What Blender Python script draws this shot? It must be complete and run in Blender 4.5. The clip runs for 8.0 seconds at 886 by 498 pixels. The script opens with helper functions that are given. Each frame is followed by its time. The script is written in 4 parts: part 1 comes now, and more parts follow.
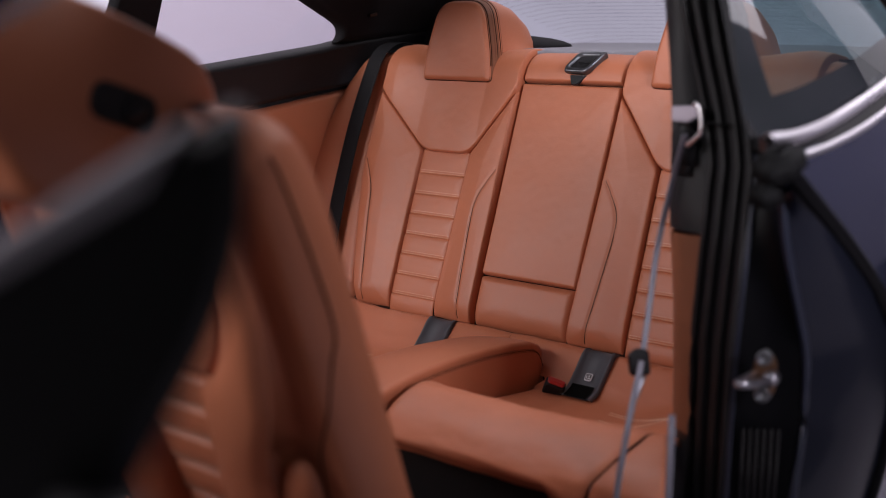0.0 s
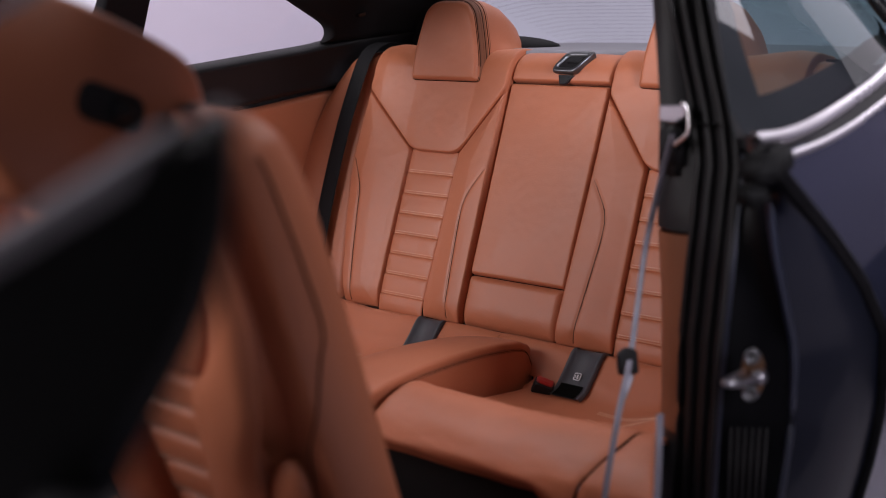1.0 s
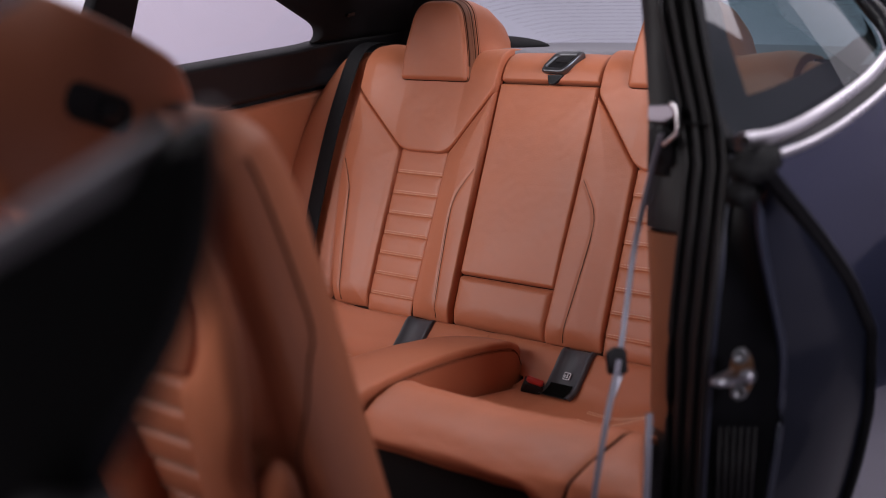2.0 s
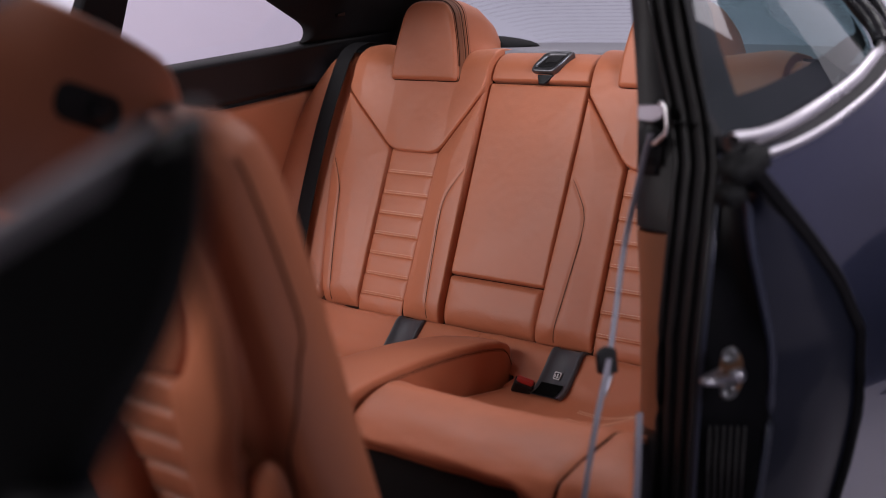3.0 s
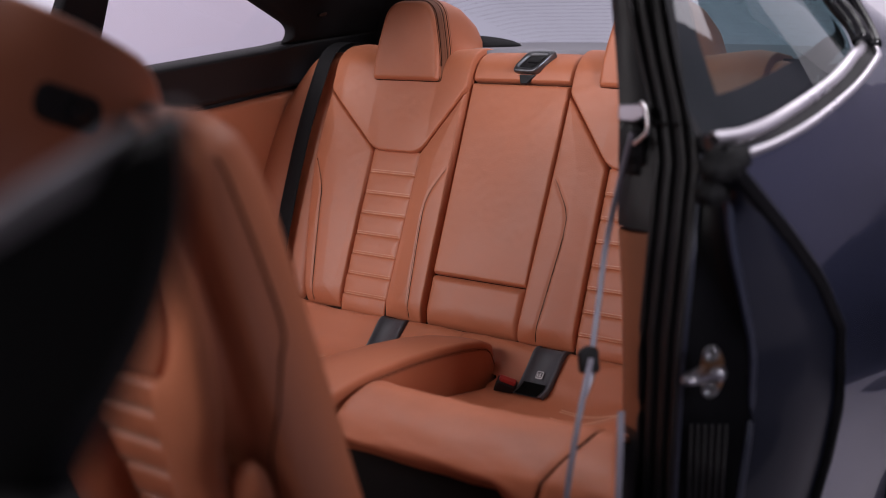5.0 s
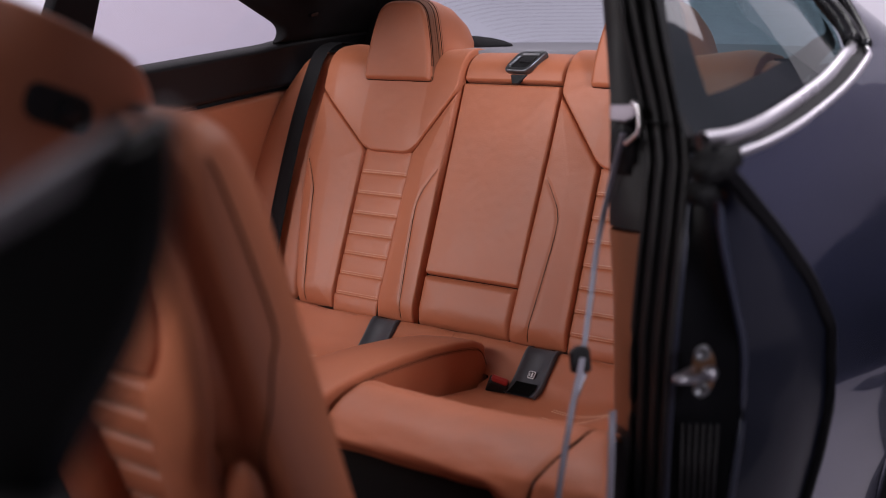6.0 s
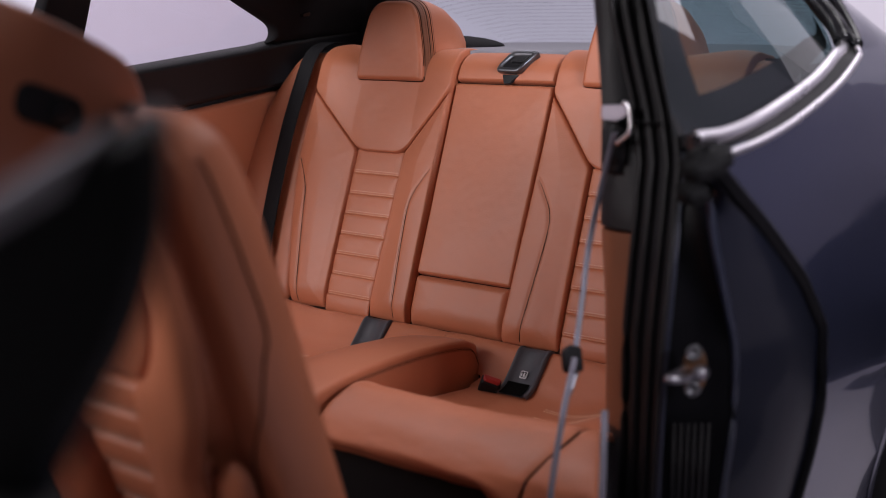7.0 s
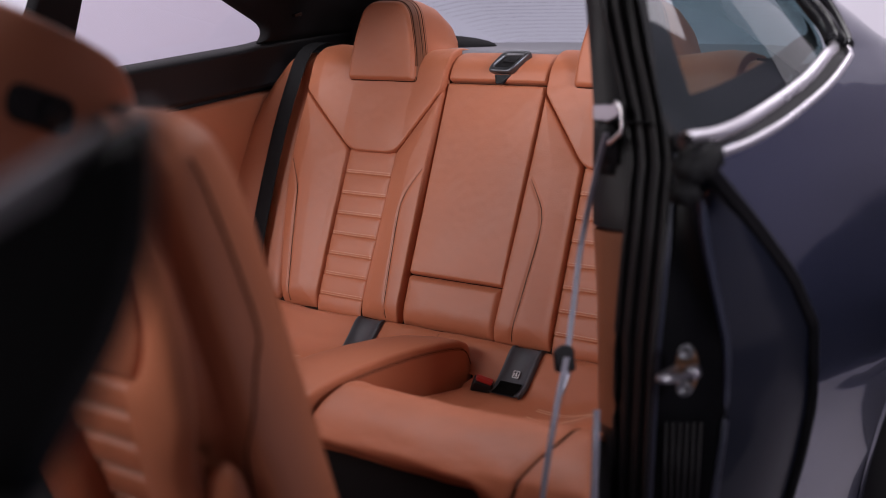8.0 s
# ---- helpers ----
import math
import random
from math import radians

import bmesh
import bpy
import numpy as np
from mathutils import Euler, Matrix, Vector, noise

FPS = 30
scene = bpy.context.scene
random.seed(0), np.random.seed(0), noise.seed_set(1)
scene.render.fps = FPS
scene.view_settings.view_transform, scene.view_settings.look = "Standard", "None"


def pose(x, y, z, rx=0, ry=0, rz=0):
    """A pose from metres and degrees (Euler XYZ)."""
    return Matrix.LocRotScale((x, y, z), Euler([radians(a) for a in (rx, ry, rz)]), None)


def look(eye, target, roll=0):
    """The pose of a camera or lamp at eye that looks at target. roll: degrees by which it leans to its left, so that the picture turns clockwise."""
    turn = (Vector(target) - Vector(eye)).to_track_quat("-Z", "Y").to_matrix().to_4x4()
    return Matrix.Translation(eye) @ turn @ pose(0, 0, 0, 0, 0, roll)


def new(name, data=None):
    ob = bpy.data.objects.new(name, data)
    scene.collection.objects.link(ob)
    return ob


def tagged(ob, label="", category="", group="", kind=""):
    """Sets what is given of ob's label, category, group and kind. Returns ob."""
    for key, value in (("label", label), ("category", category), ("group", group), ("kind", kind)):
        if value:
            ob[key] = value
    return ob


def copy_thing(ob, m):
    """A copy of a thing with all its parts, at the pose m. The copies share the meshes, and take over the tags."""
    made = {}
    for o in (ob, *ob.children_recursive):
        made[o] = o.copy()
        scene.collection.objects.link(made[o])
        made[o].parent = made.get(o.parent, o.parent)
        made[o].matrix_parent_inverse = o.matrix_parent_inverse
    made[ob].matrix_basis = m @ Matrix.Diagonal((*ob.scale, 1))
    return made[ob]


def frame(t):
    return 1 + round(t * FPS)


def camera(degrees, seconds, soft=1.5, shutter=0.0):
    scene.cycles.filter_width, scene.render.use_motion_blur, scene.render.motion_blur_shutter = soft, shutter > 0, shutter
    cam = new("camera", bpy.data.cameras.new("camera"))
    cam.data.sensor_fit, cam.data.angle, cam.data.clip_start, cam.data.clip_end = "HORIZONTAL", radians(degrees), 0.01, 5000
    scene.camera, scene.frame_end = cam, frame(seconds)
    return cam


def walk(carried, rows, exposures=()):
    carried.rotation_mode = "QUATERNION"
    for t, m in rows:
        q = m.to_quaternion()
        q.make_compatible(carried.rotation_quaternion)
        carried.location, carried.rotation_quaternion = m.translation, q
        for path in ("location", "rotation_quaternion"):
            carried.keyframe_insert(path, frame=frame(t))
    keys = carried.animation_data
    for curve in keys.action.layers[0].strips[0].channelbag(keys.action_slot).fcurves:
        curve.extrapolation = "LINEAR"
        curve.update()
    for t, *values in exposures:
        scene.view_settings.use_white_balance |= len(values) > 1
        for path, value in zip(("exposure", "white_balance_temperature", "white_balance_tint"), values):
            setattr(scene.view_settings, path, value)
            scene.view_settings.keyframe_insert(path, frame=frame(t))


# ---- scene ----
cam = camera(39.6, 8.0, 0.9)
PATH = [
    (0.0, pose(-1.5794, 2.0596, 1.1304, 79.566, -0.000, -138.964)),
    (0.5, pose(-1.5802, 2.0595, 1.1304, 79.565, 0.009, -139.223)),
    (1.0, pose(-1.5810, 2.0594, 1.1305, 79.563, 0.017, -139.471)),
    (1.5, pose(-1.5818, 2.0593, 1.1306, 79.561, 0.024, -139.709)),
    (3.0, pose(-1.5839, 2.0590, 1.1308, 79.554, 0.039, -140.373)),
    (3.5, pose(-1.5845, 2.0589, 1.1309, 79.551, 0.043, -140.579)),
    (4.0, pose(-1.5852, 2.0588, 1.1310, 79.549, 0.046, -140.779)),
    (4.5, pose(-1.5858, 2.0587, 1.1310, 79.546, 0.050, -140.974)),
    (6.0, pose(-1.5875, 2.0584, 1.1312, 79.541, 0.062, -141.530)),
    (6.5, pose(-1.5881, 2.0583, 1.1313, 79.539, 0.067, -141.709)),
    (7.0, pose(-1.5887, 2.0582, 1.1314, 79.539, 0.073, -141.885)),
    (7.5, pose(-1.5892, 2.0581, 1.1314, 79.538, 0.081, -142.060)),
    (8.0, pose(-1.5898, 2.0581, 1.1315, 79.538, 0.089, -142.234)),
]
walk(cam, PATH)

cam.data.dof.use_dof = True
cam.data.dof.focus_distance = 2.75
cam.data.dof.aperture_fstop = 2.1

# ---- light: a closed photo studio, nine area lamps all out of view ----
world = bpy.data.worlds.new("studio_air")
scene.world = world
world.use_nodes = True
world.node_tree.nodes["Background"].inputs[0].default_value = (0.62, 0.6, 0.68, 1)
world.node_tree.nodes["Background"].inputs[1].default_value = 0.05
scene.view_settings.exposure = 0.0


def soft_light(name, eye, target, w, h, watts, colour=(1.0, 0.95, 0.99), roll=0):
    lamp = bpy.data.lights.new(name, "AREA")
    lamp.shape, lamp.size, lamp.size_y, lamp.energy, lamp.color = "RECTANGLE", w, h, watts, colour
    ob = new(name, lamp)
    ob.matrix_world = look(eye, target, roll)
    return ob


soft_light("key_softbox", (2.2, 5.3, 2.85), (0.0, 0.0, 0.75), 3.2, 2.2, 367)
# fills added to brighten the front, cushions, far panel, wing and floor
soft_light("front_fill", (-0.9, 6.4, 2.6), (0.2, 0.2, 0.7), 2.4, 2.2, 30)
roof_light = soft_light("cushion_fill", (1.5, 0.4, 4.3), (-0.3, 0.6, 0.5), 1.8, 1.8, 17, (1.0, 0.93, 0.99))
side_light = soft_light("far_panel_fill", (-2.6, 1.05, 1.5), (0.73, -0.25, 0.82), 0.7, 0.5, 4, (0.95, 0.9, 1.0))
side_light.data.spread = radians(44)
roof_light.data.spread = radians(70)
soft_light("wing_and_floor_fill", (-1.9, -0.9, 4.4), (-1.4, -0.6, 0.0), 3.0, 2.2, 85)
# added to brighten the walls behind the windows
soft_light("background_light", (5.0, -4.2, 5.6), (6.6, -6.5, 1.4), 4.0, 2.5, 330, (0.97, 0.93, 1.0))
soft_light("rear_softbox", (-1.42, -3.4, 2.58), (-0.77, 0.15, 1.1), 1.0, 0.55, 1.0, (0.96, 0.9, 1.0), roll=24)
soft_light("side_softbox", (-1.78, -3.4, 3.86), (-0.74, 0.35, 1.13), 0.7, 0.6, 3.0, (0.96, 0.9, 1.0), roll=30)
soft_light("overhead_softbox", (0.2, -5.4, 5.7), (0.2, -5.2, 0.0), 6.0, 3.0, 120, (0.96, 0.9, 1.0))

# ---- materials ----


def material(name, colour, rough=0.5, metal=0.0, bump=0.0, scale=60.0, vary=0.12, coat=0.0, detail=4.0, cells=False, sheen=0.0, spec=0.5, creases=0.0):
    """A surface with a broad drift of tone, a fine grain and a relief from the same grain."""
    mat = bpy.data.materials.new(name)
    mat.use_nodes = True
    nodes, links = mat.node_tree.nodes, mat.node_tree.links
    shader = nodes["Principled BSDF"]
    shader.inputs["Metallic"].default_value = metal
    shader.inputs["Coat Weight"].default_value = coat
    shader.inputs["Coat Roughness"].default_value = 0.04
    shader.inputs["Sheen Weight"].default_value = sheen
    shader.inputs["Specular IOR Level"].default_value = spec
    where = nodes.new("ShaderNodeTexCoord")
    broad = nodes.new("ShaderNodeTexNoise")
    broad.inputs["Scale"].default_value, broad.inputs["Detail"].default_value = 7.0, 5.0
    links.new(where.outputs["Object"], broad.inputs["Vector"])
    if cells:
        fine = nodes.new("ShaderNodeTexVoronoi")
        fine.feature = "SMOOTH_F1"
        grain = fine.outputs["Distance"]
    else:
        fine = nodes.new("ShaderNodeTexNoise")
        fine.inputs["Detail"].default_value = detail
        grain = fine.outputs[0]
    fine.inputs["Scale"].default_value = scale
    links.new(where.outputs["Object"], fine.inputs["Vector"])
    mix = nodes.new("ShaderNodeMix")
    mix.data_type, mix.blend_type = "RGBA", "MIX"
    mix.inputs["A"].default_value = (*[c * (1 - vary) for c in colour], 1)
    mix.inputs["B"].default_value = (*[min(1.0, c * (1 + vary)) for c in colour], 1)
    links.new(broad.outputs[0], mix.inputs["Factor"])
    links.new(mix.outputs["Result"], shader.inputs["Base Color"])
    span = nodes.new("ShaderNodeMapRange")
    span.inputs["To Min"].default_value, span.inputs["To Max"].default_value = rough * 0.85, min(1.0, rough * 1.15)
    links.new(broad.outputs[0], span.inputs["Value"])
    links.new(span.outputs["Result"], shader.inputs["Roughness"])
    if bump:
        relief = nodes.new("ShaderNodeBump")
        relief.inputs["Strength"].default_value, relief.inputs["Distance"].default_value = bump, 0.0006
        links.new(grain, relief.inputs["Height"])
        links.new(relief.outputs["Normal"], shader.inputs["Normal"])
        if creases:
            fold = nodes.new("ShaderNodeTexNoise")
            fold.inputs["Scale"].default_value, fold.inputs["Detail"].default_value, fold.inputs["Distortion"].default_value = 55.0, 6.0, 0.6
            links.new(where.outputs["Object"], fold.inputs["Vector"])
            soft = nodes.new("ShaderNodeBump")
            soft.inputs["Strength"].default_value, soft.inputs["Distance"].default_value = creases, 0.0022
            links.new(fold.outputs[0], soft.inputs["Height"])
            links.new(soft.outputs["Normal"], relief.inputs["Normal"])
    return mat


def clear_glass(name, tint, rough=0.0, low=0.05):
    """A thin pane: it lets light straight through and mirrors by its angle."""
    mat = bpy.data.materials.new(name)
    mat.use_nodes = True
    nodes, links = mat.node_tree.nodes, mat.node_tree.links
    nodes.remove(nodes["Principled BSDF"])
    clear, gloss, mix, facing, steep, span = (nodes.new("ShaderNode" + n) for n in ("BsdfTransparent", "BsdfGlossy", "MixShader", "LayerWeight", "Math", "MapRange"))
    clear.inputs["Color"].default_value = (*tint, 1)
    gloss.inputs["Roughness"].default_value = rough
    facing.inputs["Blend"].default_value = 0.5
    steep.operation = "POWER"
    steep.inputs[1].default_value = 5.0
    span.inputs["To Min"].default_value, span.inputs["To Max"].default_value = low, 1.0
    links.new(facing.outputs["Facing"], steep.inputs[0])
    links.new(steep.outputs[0], span.inputs["Value"])
    links.new(span.outputs[0], mix.inputs[0])
    links.new(clear.outputs[0], mix.inputs[1])
    links.new(gloss.outputs[0], mix.inputs[2])
    links.new(mix.outputs[0], nodes["Material Output"].inputs[0])
    return mat


LEATHER = material("cognac_leather", (0.440, 0.140, 0.067), 0.46, bump=0.5, scale=800, cells=True, vary=0.10, spec=0.48, creases=0.16, sheen=0.03)
BAND = material("brown_leather_band_and_shaded_trim", (0.21, 0.078, 0.040), 0.5, bump=0.35, scale=900, cells=True, vary=0.08, spec=0.3)
PIPING = material("dark_brown_piping", (0.028, 0.011, 0.0065), 0.85, bump=0.3, scale=700, spec=0.1)
THREAD = material("pale_thread", (0.72, 0.46, 0.33), 0.7, bump=0.3, scale=1500)
THREAD_DARK = material("brown_thread", (0.13, 0.05, 0.028), 0.7, bump=0.3, scale=1500)
PLASTIC = material("black_soft_plastic", (0.012, 0.0115, 0.013), 0.5, bump=0.5, scale=700, vary=0.15, spec=0.3)
MATT = material("matt_black_plastic", (0.004, 0.004, 0.0046), 0.7, bump=0.3, scale=500, vary=0.2, spec=0.12)
LINING = material("black_headliner", (0.012, 0.0115, 0.013), 0.95, bump=0.6, scale=500, vary=0.2, spec=0.2)
ANCHOR = material("dark_grey_plastic", (0.065, 0.065, 0.076), 0.5, bump=0.5, scale=700, vary=0.12, spec=0.45)
SLOT = material("black_slot_shade", (0.003, 0.003, 0.003), 0.9, vary=0.2, spec=0.05)
PIANO = material("gloss_black_plastic", (0.012, 0.012, 0.014), 0.18, vary=0.1)
RUBBER = material("black_rubber", (0.010, 0.0092, 0.0105), 0.5, bump=0.3, scale=400, vary=0.2, spec=0.26)
CARPET = material("black_carpet", (0.013, 0.0125, 0.013), 0.95, bump=1.0, scale=900, vary=0.3, sheen=0.06, spec=0.1)
BELT = material("black_webbing", (0.010, 0.0095, 0.011), 0.75, bump=0.8, scale=1200, vary=0.1, spec=0.15)
# the black webbing again, greyed so its colour carries the near belt's sheen
BELT_SHEEN = material("sheen_grey_webbing", (0.21, 0.20, 0.245), 0.45, bump=0.6, scale=1200, vary=0.1)
SATIN = material("dark_satin_metal", (0.12, 0.12, 0.13), 0.3, metal=0.8, bump=0.1, scale=300, vary=0.06)
BRUSHED = material("brushed_metal", (0.33, 0.315, 0.37), 0.36, metal=1.0, bump=0.2, scale=500, vary=0.05)
# body paint darkened to hold the shade on the wing flange
FLANGE = material("shaded_flange_paint", (0.0055, 0.007, 0.0145), 0.34, metal=0.2, coat=0.18, vary=0.1, spec=0.2)
CHROME = material("satin_chrome", (0.90, 0.87, 0.91), 0.28, metal=1.0, bump=0.1, scale=300, vary=0.04)
STEEL = material("striker_steel", (0.27, 0.26, 0.29), 0.34, metal=1.0, bump=0.2, scale=300, vary=0.1)
BRASS = material("copper_toned_steel", (0.20, 0.11, 0.065), 0.42, metal=1.0, bump=0.3, scale=200, vary=0.2)
PAINT = material("dark_blue_metallic_paint", (0.040, 0.052, 0.122), 0.26, metal=0.85, coat=1.0, vary=0.06)
# body paint taken to near black, the door opening's shade in its colour
JAMB = material("shaded_jamb_paint", (0.0022, 0.0022, 0.003), 0.38, vary=0.1, spec=0.08)
# lighter blue than the jamb: highlight lines put into the edge colour
LIP = material("edge_highlight_paint", (0.014, 0.017, 0.032), 0.34, metal=0.2, vary=0.1)
HOUSING = material("satin_black_housing", (0.0012, 0.0012, 0.0014), 0.45, bump=0.2, scale=400, vary=0.1, spec=0.10)
# grey that stands for light caught on the mirror housing's upper edge
EDGE_HIGHLIGHT = material("grey_edge_highlight", (0.085, 0.080, 0.090), 0.42, bump=0.2, scale=400, vary=0.1)
SHELF = material("grey_shelf_cloth", (0.20, 0.195, 0.225), 0.9, bump=0.6, scale=600, vary=0.1)
RED = material("red_button", (0.34, 0.016, 0.014), 0.4, bump=0.2, scale=300, vary=0.1)
WHITE = material("white_print", (0.75, 0.75, 0.78), 0.6, vary=0.02)
TYRE = material("tyre_rubber", (0.02, 0.02, 0.021), 0.8, bump=0.6, scale=300, vary=0.2)
WALL = material("pale_studio_paint", (0.74, 0.72, 0.77), 0.8, bump=0.2, scale=60, vary=0.03)
FLOOR = material("grey_studio_floor", (0.54, 0.495, 0.555), 0.55, bump=0.3, scale=40, vary=0.08)
GLASS = clear_glass("side_glass", (0.27, 0.41, 0.42), low=0.105)
FAR_GLASS = clear_glass("far_side_glass", (0.80, 0.76, 0.82))
WINDSCREEN = clear_glass("windscreen_glass", (0.62, 0.63, 0.64))
ROOF_OPENING_GLASS = clear_glass("roof_opening_glass", (0.36, 0.37, 0.38))
REAR_GLASS = clear_glass("rear_glass", (0.62, 0.65, 0.69))

# ---- mesh helpers ----


def thing(name, label, category, group="", kind="", at=(0, 0, 0)):
    ob = new(name)
    ob.location = at
    ob.empty_display_size = 0.1
    return tagged(ob, label, category, group, kind)


def mesh_part(name, verts, faces, mat, parent, label="", smooth=True):
    me = bpy.data.meshes.new(name)
    me.from_pydata([tuple(v) for v in verts], [], [tuple(f) for f in faces])
    me.materials.append(mat)
    me.validate()
    if smooth:
        me.polygons.foreach_set("use_smooth", [True] * len(me.polygons))
    ob = new(name, me)
    if parent:
        ob.parent = parent
        base, up = Vector((0, 0, 0)), parent
        while up:
            base += up.location
            up = up.parent
        for v in me.vertices:
            v.co -= base
    if label:
        ob["label"] = label
    return ob


def part(name, bm, mat, parent, label="", smooth=False):
    """Links a bmesh as one mesh object under a thing or a part."""
    bmesh.ops.recalc_face_normals(bm, faces=bm.faces[:])
    verts = [v.co[:] for v in bm.verts]
    bm.verts.index_update()
    faces = [[v.index for v in f.verts] for f in bm.faces]
    bm.free()
    return mesh_part(name, verts, faces, mat, parent, label, smooth)


def rounded(points, radius, steps=5):
    """A closed outline with its corners rounded; radius: one for all, or one a corner."""
    out, n = [], len(points)
    radii = radius if isinstance(radius, (list, tuple)) else [radius] * n
    for i in range(n):
        a, b, c = (np.array(points[(i + k) % n], float) for k in (-1, 0, 1))
        da, dc = a - b, c - b
        la, lc = np.linalg.norm(da), np.linalg.norm(dc)
        ra, rc = min(radii[i], la * 0.48), min(radii[i], lc * 0.48)
        p, q = b + da / la * ra, b + dc / lc * rc
        for k in range(steps + 1):
            s = k / steps
            out.append((1 - s) ** 2 * p + 2 * s * (1 - s) * b + s * s * q)
    return np.array(out)


def spline(points, steps=8, closed=False):
    """A smooth line through the points (Catmull-Rom)."""
    pts = [np.array(p, float) for p in points]
    n = len(pts)
    out = []
    for i in range(n if closed else n - 1):
        p1, p2 = pts[i], pts[(i + 1) % n]
        p0 = pts[i - 1] if (i > 0 or closed) else 2 * p1 - p2
        p3 = pts[(i + 2) % n] if (i + 2 < n or closed) else 2 * p2 - p1
        for k in range(steps):
            s = k / steps
            out.append(0.5 * (2 * p1 + (p2 - p0) * s + (2 * p0 - 5 * p1 + 4 * p2 - p3) * s * s + (3 * p1 - p0 - 3 * p2 + p3) * s ** 3))
    if not closed:
        out.append(pts[-1])
    return np.array(out)


def edge_distance(grid, outline):
    """How far inside the outline each grid point lies (outside: minus), and the nearest point of the outline."""
    best = np.full(len(grid), 1e9)
    near = np.zeros_like(grid)
    inside = np.zeros(len(grid), bool)
    for a, b in zip(outline, np.roll(outline, -1, 0)):
        d = b - a
        s = np.clip(((grid - a) @ d) / max(d @ d, 1e-12), 0, 1)
        q = a + s[:, None] * d
        dist = np.linalg.norm(grid - q, axis=1)
        nearer = dist < best
        best[nearer], near[nearer] = dist[nearer], q[nearer]
        if a[1] != b[1]:
            cross = (a[1] > grid[:, 1]) != (b[1] > grid[:, 1])
            inside ^= cross & (grid[:, 0] < a[0] + (grid[:, 1] - a[1]) * d[0] / d[1])
    return np.where(inside, best, -best), near


def panel_height(points, outline, edge, rise, crown, sunk, reach, lift):
    depth = np.clip(edge_distance(points, outline)[0], 0, None)
    h = -sunk + (sunk + rise) * np.sqrt(1 - (1 - np.clip(depth / edge, 0, 1)) ** 2) + crown * (1 - np.exp(-depth / reach))
    return h if lift is None else h + lift(points[:, 0], points[:, 1])


def line_distance(points, line):
    """How far each point lies from a line of points."""
    best = np.full(len(points), 1e9)
    for a, b in zip(line, line[1:]):
        d = b - a
        s = np.clip(((points - a) @ d) / max(d @ d, 1e-12), 0, 1)
        best = np.minimum(best, np.linalg.norm(points - (a + s[:, None] * d), axis=1))
    return best


def lumps(u, v, size, seed=0.0):
    """Slow unevenness of stuffed leather."""
    return np.array([noise.noise(Vector((float(a) * size, float(b) * size, seed))) for a, b in zip(u, v)])


def pillow(name, outline, place, mat, parent, edge=0.008, rise=0.008, crown=0.0, step=0.0032, sunk=0.006, reach=0.05, label="", lift=None):
    """An upholstered panel: flat outline, rounded edge, soft crown, laid on a surface by place(u, v, h)."""
    outline = np.asarray(outline, float)
    lo, hi = outline.min(0), outline.max(0)
    rim = edge * np.array((0.0, 0.06, 0.18, 0.36, 0.6, 0.85))
    vs = np.linspace(lo[1], hi[1], max(4, int(math.ceil((hi[1] - lo[1]) / step))))
    vs = np.unique(np.concatenate([vs, lo[1] + rim, hi[1] - rim]).clip(lo[1] + 1e-6, hi[1] - 1e-6))
    wide = hi[0] - lo[0]
    fs = np.linspace(0, 1, max(4, int(math.ceil(wide / step))))
    fs = np.unique(np.concatenate([fs, rim / wide, 1 - rim / wide]))
    grid = []
    for v in vs:
        cuts = []
        for p, q in zip(outline, np.roll(outline, -1, 0)):
            if (p[1] > v) != (q[1] > v):
                cuts.append(p[0] + (v - p[1]) * (q[0] - p[0]) / (q[1] - p[1]))
        grid += [(min(cuts) + (max(cuts) - min(cuts)) * f, v) for f in fs]
    grid = np.array(grid)
    inner = np.clip(edge_distance(grid, outline)[0], 0, None)
    s = np.clip(inner / edge, 0, 1)
    h = -sunk + (sunk + rise) * np.sqrt(1 - (1 - s) ** 2) + crown * (1 - np.exp(-inner / reach))
    if lift is not None:
        h = h + lift(grid[:, 0], grid[:, 1])
    if step < 0.004:
        h = h + s * (0.0009 * lumps(grid[:, 0], grid[:, 1], 17.0, len(name)) + 0.00035 * lumps(grid[:, 0], grid[:, 1], 55.0, len(name)))
    n = len(fs)
    faces = [(i * n + j, i * n + j + 1, (i + 1) * n + j + 1, (i + 1) * n + j) for i in range(len(vs) - 1) for j in range(n - 1)]
    return mesh_part(name, place(grid[:, 0], grid[:, 1], h), faces, mat, parent, label)


def loft(name, rows, mat, parent, label="", closed=False, caps=False, smooth=True):
    """A skin through rows of points; closed: each row is a ring."""
    rows = [np.asarray(r, float) for r in rows]
    n = len(rows[0])
    verts = np.concatenate(rows)
    faces = []
    for i in range(len(rows) - 1):
        for j in range(n if closed else n - 1):
            k = (j + 1) % n
            faces.append((i * n + j, i * n + k, (i + 1) * n + k, (i + 1) * n + j))
    if caps:
        faces.append(tuple(range(n))[::-1])
        faces.append(tuple((len(rows) - 1) * n + j for j in range(n)))
    return mesh_part(name, verts, faces, mat, parent, label, smooth)


